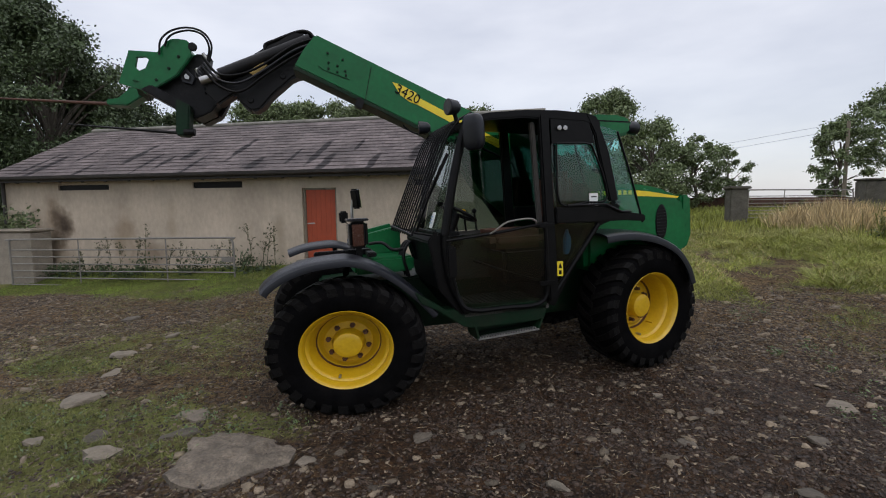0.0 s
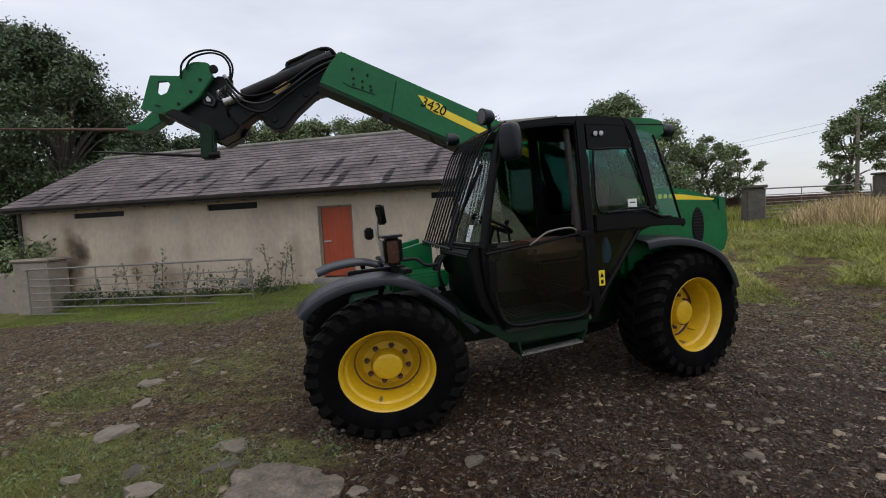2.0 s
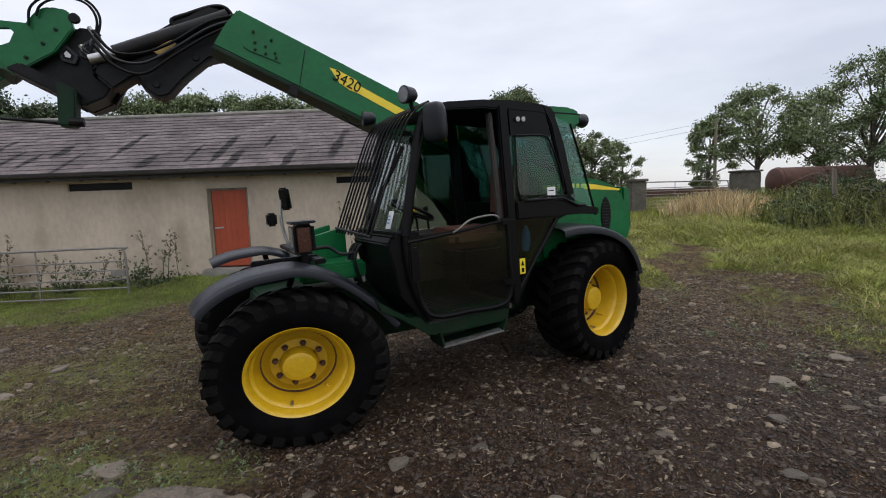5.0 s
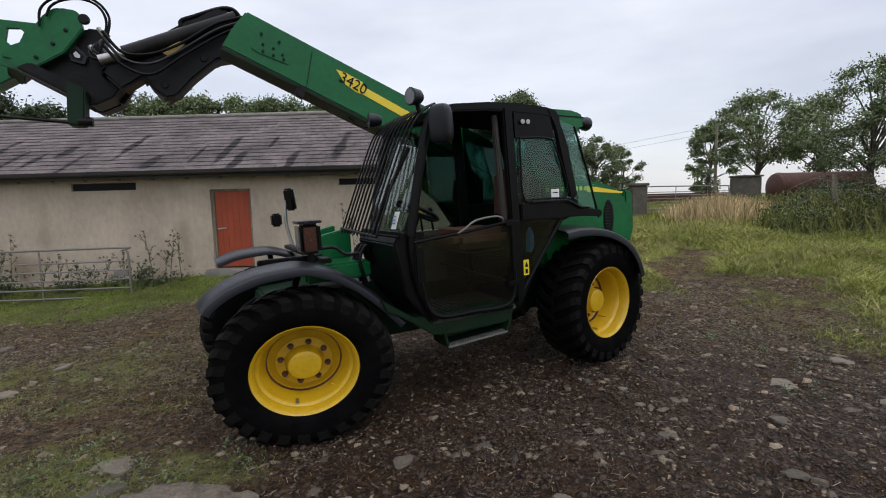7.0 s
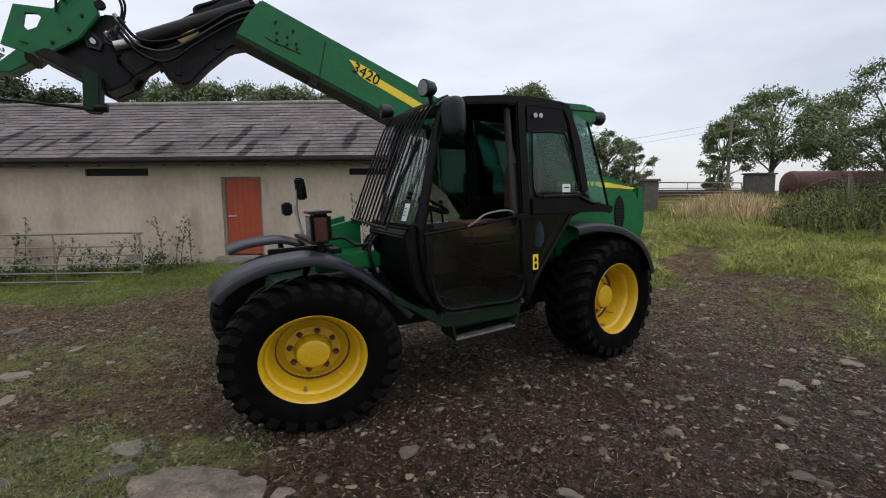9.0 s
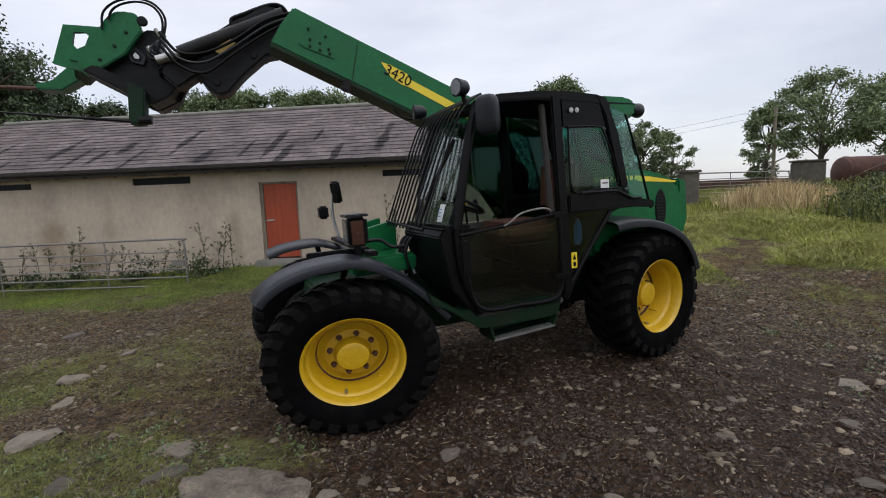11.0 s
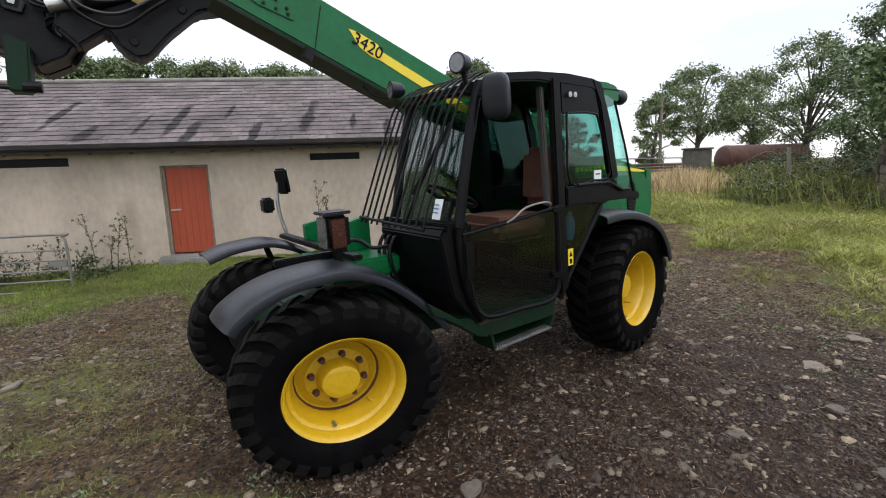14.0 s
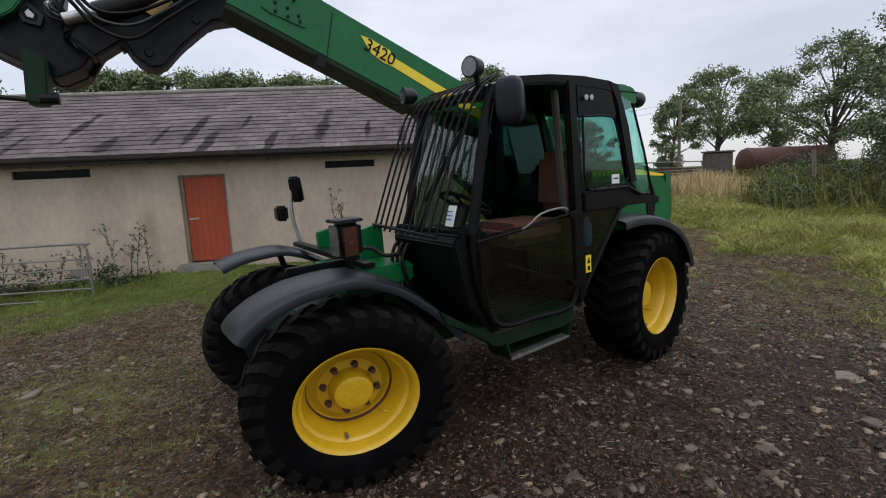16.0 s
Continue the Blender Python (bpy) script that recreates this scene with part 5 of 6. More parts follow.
a = [gt.verts.new((BX0 - 0.25, y, z)) for y, z in gp]
b = [gt.verts.new((BX1 + 0.2, y, z)) for y, z in gp]
for i in range(len(gp)):
    gt.faces.new((a[i], a[(i + 1) % len(gp)], b[(i + 1) % len(gp)], b[i]))
part("gutter", gt, GUTTER, barn, "dark eaves gutter")
for k in range(20):
    x_ = BX0 + 0.1 + k * 0.63
    part("gutter_bracket", boxm((x_ - 0.02, 4.255, 2.2), (x_ + 0.02, 4.3, 2.222), 0), GUTTER, barn)
part("downpipe", tube(bmesh.new(), [(BX0 + 0.05, 4.46, 2.25), (BX0 + 0.05, 4.46, 0.0)], 0.04, 10), GUTTER, barn)
part("ridge_tile", tube(bmesh.new(), [(BX0 - 0.25, 7.3, 3.87), (BX1 + 0.2, 7.3, 3.87)], 0.055, 10), CONCRETE, barn)
bd_ = part("shed_door", boxm((-6.0, BY + 0.09, 0.5), (-5.32, BY + 0.13, 1.96), 0.004), DOOR, barn, "closed red oxide painted boarded door")
for k in range(6):
    part("door_board", boxm((-5.995 + k * 0.112, BY + 0.078, 0.5), (-5.8845 + k * 0.112, BY + 0.092, 1.955), 0.003), DOOR, bd_)
part("door_handle", beamm((-5.98, BY + 0.06, 1.24), (-5.8, BY + 0.06, 1.25), 0.02, 0.03), STEEL, bd_, "steel slide bolt")
for a_, b_ in (((-6.05, 0.47), (-6.0, 2.0)), ((-5.32, 0.47), (-5.27, 2.0)), ((-6.0, 1.96), (-5.32, 2.0))):
    part("door_frame", boxm((a_[0], BY + 0.05, a_[1]), (b_[0], BY + 0.15, b_[1]), 0.004), WOOD, barn)
part("door_step", boxm((-6.15, BY - 0.25, 0.3), (-5.15, BY + 0.1, 0.475), 0.03), CONCRETE, barn)
part("wall_lamp", boxm((-2.35, BY - 0.08, 2.0), (-2.25, BY, 2.12), 0.02), STEEL, barn, "small grey bulkhead lamp")
for a_, b_, c_, d_ in (OPEN[0], OPEN[1], OPEN[3]):
    part("vent_lintel", boxm((a_ + 0.002, BY + 0.045, c_ + 0.002), (b_ - 0.002, BY + 0.08, d_ - 0.002), 0), BLACK, barn)

# slates
SW, SH = 0.29, 0.2
rows_n = int((R0 - E0).length / SH)
cols_n = int((BX1 - BX0 + 0.45) / SW)
sv, sf = [], []
near = []
for r in range(rows_n):
    for c in range(cols_n + 1):
        x0 = BX0 - 0.25 + c * SW - (SW / 2 if r % 2 else 0)
        x1 = min(x0 + SW, BX1 + 0.2)
        x0 = max(x0, BX0 - 0.25)
        if x1 - x0 < 0.03:
            continue
        lift = rng.uniform(0.0, 0.006)
        slip = rng.uniform(-0.012, 0.008)
        lo_ = E0 + sd * (r * SH - 0.03 + slip) + sn * (0.022 + lift)
        hi_ = E0 + sd * (r * SH + SH + 0.06) + sn * 0.006
        g_ = 0.004
        tp = [Vector((x0 + g_, lo_.y, lo_.z)), Vector((x1 - g_, lo_.y, lo_.z)), Vector((x1 - g_, hi_.y, hi_.z)), Vector((x0 + g_, hi_.y, hi_.z))]
        bt = [p - sn * 0.012 for p in tp]
        quad = [(0, 1, 2, 3), (7, 6, 5, 4), (4, 5, 1, 0), (5, 6, 2, 1), (7, 4, 0, 3)]
        if r < 6 and -8.5 < x0 and len(near) < 170:
            near.append((tp + bt, quad))
        else:
            k = len(sv)
            sv += tp + bt
            sf += [tuple(i + k for i in q) for q in quad]
rest = raw("roof_slate", sv, sf, SLATE, barn)
rest["kind"] = "stuff"
rest["label"] = "rows of weathered purple grey slates"

# ---- field gate and whitewashed pier beside the shed ----
def field_gate(p, q, zt, zb, bars, name, label, group=""):
    """A tubular gate between two points in plan."""
    p, q = Vector(p), Vector(q)
    g = tagged(new(name), label, "gate", group)
    L = (q - p).length
    g.matrix_basis = Matrix.Translation(p) @ Matrix.Rotation(math.atan2(q.y - p.y, q.x - p.x), 4, "Z")
    dz = q.z - p.z
    H_ = zt - zb
    frame_ = curve_pts([(0, 0, zb), (0, 0, zt - 0.12), (0.03, 0, zt - 0.03), (0.12, 0, zt), (L * 0.5, 0, zt + dz * 0.5), (L - 0.2, 0, zt + dz), (L - 0.05, 0, zt + dz - 0.04), (L, 0, zt + dz - 0.2), (L, 0, zb + dz)], 5)
    part("gate_frame", tube(bmesh.new(), frame_, 0.02, 8), GALV, g, "", True)
    for k in range(bars):
        z_ = zb + 0.02 + (H_ - 0.1) * k / bars
        part("gate_bar", tube(bmesh.new(), [(0, 0, z_), (L, 0, z_ + dz)], 0.014, 6), GALV, g)
    for f in (0.33, 0.72):
        part("gate_upright", beamm((L * f, 0.01, zb), (L * f, 0.01, zt + dz * f), 0.03, 0.008, 0), GALV, g)
    part("latch", boxm((L - 0.28, -0.02, zb + H_ * 0.6), (L - 0.02, 0.03, zb + H_ * 0.68), 0.005), GALV, g)
    return g


field_gate((-12.95, 3.75, 0), (-7.2, 3.75, 0.08), 0.91, -0.14, 6, "field_gate", "galvanised tubular farm gate beside the shed")


def pier(x, y, w, d, z0, z1, mat_, name, label, cap=0.06):
    o = tagged(new(name), label, "gate pier")
    o.matrix_basis = pose(x, y, z0, 0, 0, rng.uniform(-4, 4))
    bm = bevel(box(bmesh.new(), (-w / 2, -d / 2, -0.3), (w / 2, d / 2, z1 - z0)), 0.03, 3)
    for v in bm.verts:
        v.co += Vector((rng.uniform(-0.01, 0.01), rng.uniform(-0.01, 0.01), 0))
    part("shaft", bm, mat_, o)
    part("cap", bevel(box(bmesh.new(), (-w / 2 - 0.05, -d / 2 - 0.05, z1 - z0 - 0.005), (w / 2 + 0.05, d / 2 + 0.05, z1 - z0 + cap)), 0.025, 3), mat_, o)
    return o


pier(-12.98, 4.1, 1.0, 0.5, -0.3, 1.08, RENDERW, "gate_pier", "weathered whitewashed gate pier with a flat cap")
wl_ = part("yard_wall", boxm((-18.0, 3.95, -0.6), (-13.5, 4.25, 0.8), 0.03), RENDERW, None)
tagged(wl_, "low weathered whitewashed yard wall", "wall")
pier(4.6, 11.0, 0.5, 0.42, 0.9, 1.98, MOSSY, "gate_pier", "dark mossy concrete gate pier", 0.08)
pier(9.4, 13.2, 0.82, 0.6, 0.9, 2.24, MOSSY, "gate_pier", "broad dark mossy block pier", 0.06)
field_gate((4.95, 11.1, 0), (8.75, 13.1, 0.0), 1.95, 1.1, 7, "field_gate", "grey tubular field gate between two piers")
shed2 = part("far_shed_roof", prism([(4, 1.0), (4, 1.75), (12, 1.72), (12, 1.0)], 18, 24, 0.02), RUST, None)
tagged(shed2, "low dark roofed shed beyond the field gate", "shed")

# rusty tank
tank = tagged(new("storage_tank"), "old rusty cylindrical storage tank lying on its side", "tank")
tank.matrix_basis = pose(12.15, 13.3, 1.83, 0, 0, -90)
part("shell", lathe(bmesh.new(), [(0.02, -1.75), (0.35, -1.72), (0.5, -1.64), (0.53, -1.55), (0.53, 1.55), (0.5, 1.64), (0.35, 1.72), (0.02, 1.75)], 40), RUST, tank, "", True)
for y_ in (-1.5, 0.0, 1.5):
    part("band", lathe(bmesh.new(), [(0.532, y_ - 0.03), (0.545, y_ - 0.03), (0.545, y_ + 0.03), (0.532, y_ + 0.03)], 40, True), RUST, tank)
for y_ in (-1.0, 1.0):
    part("cradle", boxm((-0.4, y_ - 0.12, -0.9), (0.4, y_ + 0.12, -0.46), 0.02), CONCRETE, tank)

# fence post and fallen branches
fp = part("fence_post", tube(bmesh.new(), [(8.2, 7.5, 0.6), (8.17, 7.5, 1.5), (8.12, 7.5, 2.08)], 0.055, 9, 0.045), WOOD, None, smooth=True)
tagged(fp, "grey weathered wooden fence post", "post")
for k, (p, q, r) in enumerate((((8.3, 6.9, 0.8), (10.2, 6.2, 1.9), 0.03), ((9.0, 7.5, 0.9), (10.6, 8.6, 2.2), 0.025), ((7.2, 6.4, 0.75), (8.6, 5.9, 1.25), 0.02), ((6.4, 8.0, 0.9), (7.5, 7.4, 1.5), 0.02))):
    br = part("fallen_branch", tube(bmesh.new(), curve_pts([p, [(a + b) / 2 + rng.uniform(-0.15, 0.15) for a, b in zip(p, q)], q], 5), r, 7, r * 0.4), WOOD, None, smooth=True)
    tagged(br, "bare dead branch leaning in the brambles", "branch")

# stone pillar with ivy at the edge of the yard
pil = tagged(new("stone_pillar"), "rough rubble stone pillar overgrown with ivy", "pillar")
pil.matrix_basis = pose(8.95, 4.95, 0.3, 0, 0, 8)
part("core", boxm((-0.48, -0.48, -0.3), (0.48, 0.48, 3.5), 0.02), CONCRETE, pil)
for r in range(18):
    z_, h_ = -0.1 + r * 0.2, 0.19
    for side in (0, 1):
        u = -0.52
        while u < 0.5:
            w_ = rng.uniform(0.18, 0.36)
            w_ = min(w_, 0.52 - u)
            d_ = rng.uniform(0.0, 0.05)
            if w_ > 0.06:
                if side == 0:
                    bm = boxm((u + 0.008, -0.52 - d_, z_ + 0.006), (u + w_ - 0.008, -0.4, z_ + h_), 0.02)
                else:
                    bm = boxm((-0.52 - d_, u + 0.008, z_ + 0.006), (-0.4, u + w_ - 0.008, z_ + h_), 0.02)
                part("stone", bm, STONE, pil)
            u += w_
part("slab_top", boxm((-0.65, -0.65, 3.5), (0.9, 0.65, 3.62), 0.02), CONCRETE, pil)
pb = part("stone_block", boxm((7.95, 3.9, 0.25), (8.5, 4.3, 0.62), 0.04), STONE, None)
tagged(pb, "grey squared stone block in the weeds", "stone")

# ---- foliage ----
def leaf_cloud(centers, per, size, seed, flat=0.5):
    """Many small leaves, as bent quads, scattered about clump centres of (x, y, z, r)."""
    g = np.random.default_rng(seed)
    V, F = [], []
    C = np.repeat(np.array([c[:3] for c in centers]), per, 0)
    R = np.repeat(np.array([c[3] for c in centers]), per)
    n = len(C)
    P = C + g.normal(size=(n, 3)) * (R * 0.55)[:, None] * np.array([1, 1, 0.75])
    a = g.normal(size=(n, 3))
    a /= np.linalg.norm(a, axis=1)[:, None]
    b = np.cross(a, g.normal(size=(n, 3)))
    b /= np.linalg.norm(b, axis=1)[:, None]
    s = size * g.uniform(0.6, 1.4, n)[:, None]
    v0, v1, v2, v3 = P - a * s, P + b * s * 0.45, P + a * s, P - b * s * 0.45
    V = np.stack([v0, v1, v2, v3], 1).reshape(-1, 3)
    F = np.arange(4 * n).reshape(-1, 4)
    return V, F


def np_mesh(name, V, F, material, parent=None):
    me = bpy.data.meshes.new(name)
    k = F.shape[1]
    me.vertices.add(len(V))
    me.vertices.foreach_set("co", np.ascontiguousarray(V, dtype=np.float32).ravel())
    me.loops.add(F.size)
    me.loops.foreach_set("vertex_index", np.ascontiguousarray(F, dtype=np.int32).ravel())
    me.polygons.add(len(F))
    me.polygons.foreach_set("loop_start", np.arange(0, F.size, k, dtype=np.int32))
    me.update(calc_edges=True)
    me.materials.append(material)
    ob = new(name, me)
    if parent is not None:
        ob.parent = parent
    return ob


def tree(x, y, z, h, spread, seed, label, trunk_h=0.3, clumps=70, per=260, leaf=0.09, name="tree", material=None, lean=(0, 0), squash=1.0):
    """A tapered trunk with limbs, and leaf clumps at the ends of the limbs."""
    r = random.Random(seed)
    t = tagged(new(name), label, "tree")
    t.matrix_basis = pose(x, y, z)
    bm = bmesh.new()
    top = Vector((lean[0], lean[1], h * 0.75))
    trunk = curve_pts([(0, 0, -0.3), (r.uniform(-0.1, 0.1), 0, h * 0.25), (top.x * 0.5 + r.uniform(-0.2, 0.2), top.y * 0.5, h * 0.5), tuple(top)], 4)
    tube(bm, trunk, 0.028 * h, 9, 0.008 * h)
    cs = []
    for k in range(clumps):
        az = r.uniform(0, 2 * math.pi)
        f = r.uniform(trunk_h, 1.0)
        env = math.sin(math.pi * min(1, max(0.0, (f - trunk_h) / (1 - trunk_h)) * 0.85 + 0.12)) ** 0.7
        rad = spread * env * (r.uniform(0.25, 1.0) ** 0.6)
        c = Vector((top.x * f + rad * math.cos(az), top.y * f + rad * math.sin(az) * squash, h * f))
        cs.append((c.x, c.y, c.z, spread * r.uniform(0.1, 0.22)))
        if k % 3 == 0:
            s = Vector(trunk[min(len(trunk) - 1, int(len(trunk) * min(f, 1) * 0.75))])
            midp = (s + c) / 2 + Vector((r.uniform(-0.2, 0.2), r.uniform(-0.2, 0.2), h * 0.03))
            tube(bm, curve_pts([tuple(s), tuple(midp), tuple(c)], 3), 0.008 * h, 6, 0.002 * h)
    part("trunk", bm, BARK, t, "", True)
    V, F = leaf_cloud(cs, int(per * 1.0), leaf * 0.68, seed)
    crown = np_mesh("crown", V, F, material or LEAF, t)
    return t


tree(-19.3, 10.0, -0.3, 9.2, 3.2, 1, "tall broadleaf tree behind the shed", 0.08, 190, 560, 0.1, material=LEAF_D)
tree(-23.5, 12.0, -0.3, 10.5, 4.2, 2, "tall dark broadleaf tree behind the shed", 0.05, 160, 520, 0.12, material=LEAF_D)
tree(-19.3, 13.5, 0.0, 6.6, 2.4, 3, "broadleaf tree behind the shed roof", 0.1, 110, 460, 0.1, material=LEAF_D)
tree(-16.6, 13.5, 0.0, 5.4, 2.0, 4, "low broadleaf tree behind the shed roof", 0.1, 90, 420, 0.1, material=LEAF_D)
for k in range(12):
    tree(-15.4 + k * 1.0, 17 + (k % 3) * 0.8, 0.6, 5.95 - 0.06 * k + 0.08 * ((k * 7) % 3), 1.9, 20 + k, "hedgerow tree along the field behind the shed", 0.1, 80, 300, 0.1)
tree(1.95, 20.0, 1.2, 5.5, 2.1, 41, "bushy ash tree behind the machine", 0.08, 120, 230, 0.1)
tree(3.1, 16.0, 1.2, 3.6, 1.8, 40, "young ash tree beyond the field", 0.08, 110, 210, 0.085)
tree(5.2, 17.2, 1.2, 3.0, 1.2, 42, "small bushy tree beside the field gate", 0.08, 60, 180, 0.08)
tree(6.7, 18.0, 1.2, 2.7, 0.9, 49, "wispy sapling beside the field gate", 0.08, 36, 120, 0.08)
tree(14.4, 25.0, 1.2, 4.6, 1.6, 43, "broadleaf tree beyond the rusty tank", 0.12, 60, 160, 0.12)
tree(17.6, 25.5, 1.2, 6.3, 3.2, 44, "wide sycamore beyond the rusty tank", 0.4, 85, 160, 0.13)
tree(21.5, 25.5, 1.2, 6.0, 2.6, 50, "broadleaf tree beyond the tank", 0.3, 70, 150, 0.13)
tree(14.2, 13.5, 1.0, 5.3, 2.0, 45, "wispy overgrown tree behind the tank", 0.3, 80, 150, 0.085)
tree(13.4, 9.6, 0.8, 5.7, 2.0, 46, "ivy-clad tree beside the stone pillar", 0.15, 100, 200, 0.08, material=LEAF2)
tree(10.6, 6.4, 0.6, 4.0, 1.3, 47, "ivy mass growing over the stone pillar", 0.4, 60, 220, 0.07, material=LEAF2)
tree(18.0, 9.5, 0.8, 6.5, 3.0, 48, "broadleaf tree at the yard's edge", 0.1, 80, 200, 0.11)
V, F = leaf_cloud([(8.75 + rng.uniform(-0.75, 0.9), 5.0 + rng.uniform(-0.7, 0.5), 2.2 + rng.uniform(0, 2.0), rng.uniform(0.25, 0.45)) for _ in range(46)], 240, 0.06, 71)
ivy = np_mesh("ivy", V, F, LEAF2)
tagged(ivy, "dense green ivy hanging over the pillar", "ivy", kind="stuff")

cs = [(x_, y_, gz(x_, y_) + rng.random() ** 2.2 * (0.5 if x_ < 8.5 else 0.85), rng.uniform(0.12, 0.42)) for x_, y_ in [(rng.uniform(6.2, 14), rng.uniform(4.2, 11.0)) for _ in range(260)] if y_ > 11.2 - 0.8 * x_ and (x_ - 6.3) ** 2 + (y_ - 9.2) ** 2 > 2.5]
V, F = leaf_cloud(cs, 190, 0.036, 72)
bram = np_mesh("brambles", V, F, LEAF_D)
V_, F_ = [], []
for x_, y_, z_, r__ in cs:
    for _ in range(34):
        px, py = x_ + rng.gauss(0, 0.3), y_ + rng.gauss(0, 0.3)
        zz, h = gz(px, py), rng.uniform(0.25, 0.75)
        dx, dy = rng.gauss(0, 0.3), rng.gauss(0, 0.3)
        w_ = rng.uniform(0.005, 0.014)
        k = len(V_)
        V_ += [(px - w_, py, zz), (px + w_, py, zz), (px + dx * 0.45 + w_, py + dy * 0.45, zz + h * 0.9), (px + dx, py + dy, zz + h * 0.75), (px + dx * 0.45 - w_, py + dy * 0.45, zz + h * 0.9)]
        F_ += [(k, k + 1, k + 2, k + 4), (k + 4, k + 2, k + 3)]
tagged(raw("rank_grass", V_, F_, GRASS_LOW), "long rank grass leaning through the brambles", "grass", kind="stuff")
for k in range(14):
    px, py = rng.uniform(7.2, 12.5), rng.uniform(6.0, 9.5)
    if py < 12.8 - 0.72 * px:
        continue
    zz = gz(px, py)
    ang_ = rng.uniform(0, 6.28)
    L_ = rng.uniform(0.8, 1.8)
    cane = tube(bmesh.new(), curve_pts([(px, py, zz), (px + 0.3 * L_ * math.cos(ang_), py + 0.3 * L_ * math.sin(ang_), zz + 0.6 * L_), (px + L_ * math.cos(ang_), py + L_ * math.sin(ang_), zz + 0.35 * L_)], 5), 0.012, 5, 0.005)
    tagged(link("bramble_cane", cane, WOOD, None), "bare arching bramble cane", "bramble", "canes on the bank")
tagged(bram, "tangled brambles and weeds along the bank", "brambles", kind="stuff")
cs = [(rng.uniform(-17, -13.3), rng.uniform(4.4, 5.4), rng.uniform(0.2, 1.3), rng.uniform(0.25, 0.5)) for _ in range(40)]
V, F = leaf_cloud(cs, 200, 0.06, 73)
tagged(np_mesh("garden_bushes", V, F, LEAF), "leafy bushes behind the yard wall", "bushes", kind="stuff")

cs = [(x_, 4.25 + rng.uniform(-0.25, 0.15), gz(x_, 4.2) + rng.uniform(0.0, 0.3), rng.uniform(0.1, 0.25)) for x_ in [rng.uniform(-12.6, -6.3) for _ in range(48)]]
V, F = leaf_cloud(cs, 60, 0.035, 74)
tagged(np_mesh("nettles", V, F, LEAF_D), "dark nettles and weeds along the foot of the shed", "weeds", kind="stuff")


def blades(n, region, hmin, hmax, width, seed, material, name, label, lean=0.35, thresh=0.35):
    """Grass blades where turf grows, each a bent strip of two faces."""
    g = np.random.default_rng(seed)
    x = g.uniform(region[0], region[1], n * 3)
    y = g.uniform(region[2], region[3], n * 3)
    keep = turf(x, y) * (0.55 + 0.9 * vnoise(x * 2.2, y * 2.2, 5)) > thresh + g.uniform(0, 0.45, n * 3)
    inside = (x > BX0) & (x < BX1) & (y > BY - 0.02) & (y < 10.3)
    x, y = x[keep & ~inside][:n], y[keep & ~inside][:n]
    n = len(x)
    z = ground_z(x, y) - 0.008
    h = g.uniform(hmin, hmax, n) * (0.6 + 0.8 * vnoise(x * 1.3, y * 1.3, 6))
    a = g.uniform(0, 2 * np.pi, n)
    wv = np.stack([np.cos(a), np.sin(a), np.zeros(n)], 1) * (width * g.uniform(0.6, 1.3, n))[:, None]
    b = g.uniform(0, 2 * np.pi, n)
    ln = (h * lean * g.uniform(0.2, 1.6, n))[:, None] * np.stack([np.cos(b), np.sin(b), np.zeros(n)], 1)
    p = np.stack([x, y, z], 1)
    up = np.stack([np.zeros(n), np.zeros(n), h], 1)
    mid_ = p + up * 0.55 + ln * 0.35
    tip = p + up + ln
    V = np.stack([p - wv, p + wv, mid_ + wv * 0.7, mid_ - wv * 0.7, tip], 1).reshape(-1, 3)
    k = np.arange(n) * 5
    F = np.concatenate([np.stack([k, k + 1, k + 2], 1), np.stack([k, k + 2, k + 3], 1), np.stack([k + 3, k + 2, k + 4], 1)])
    ob = np_mesh(name, V, F, material)
    return tagged(ob, label, "grass", kind="stuff")


blades(110000, (-9, -2, -4.6, 0.8), 0.01, 0.04, 0.0025, 11, GRASS_LOW, "grass", "short rough grass among the stones", 1.3)
blades(130000, (-13, 0, 1.4, 4.55), 0.012, 0.058, 0.004, 12, VERGE, "grass", "green verge of grass along the shed")
blades(50000, (-9, -2.5, -1.0, 2.8), 0.01, 0.035, 0.003, 18, GRASS_LOW, "grass", "thin trodden grass on the yard", 1.4, 0.06)
blades(60000, (0.3, 6, -3, 3.5), 0.012, 0.05, 0.0028, 17, GRASS_LOW, "grass", "thin trodden grass in the gravel", 1.3, 0.2)
blades(140000, (0.8, 9, -3, 9), 0.025, 0.09, 0.004, 13, GRASS, "grass", "green grass at the edge of the gravel", 1.3)
blades(60000, (2.6, 9.5, 1.2, 8.5), 0.09, 0.22, 0.005, 15, GRASS, "long_grass", "long laid-over grass on the bank", 2.0, 0.55)
blades(9000, (1.6, 9.5, -1.5, 8.5), 0.06, 0.2, 0.004, 16, STRAW, "dead_grass", "dry pale grass laid over on the bank", 2.2, 0.45)
blades(40000, (0, 16, 8, 20), 0.1, 0.28, 0.012, 14, GRASS, "grass", "green pasture up to the field gate")
cs_ = [(rng.uniform(4.6, 9.2), rng.uniform(5.2, 10.6)) for _ in range(620)]
V_, F_ = [], []
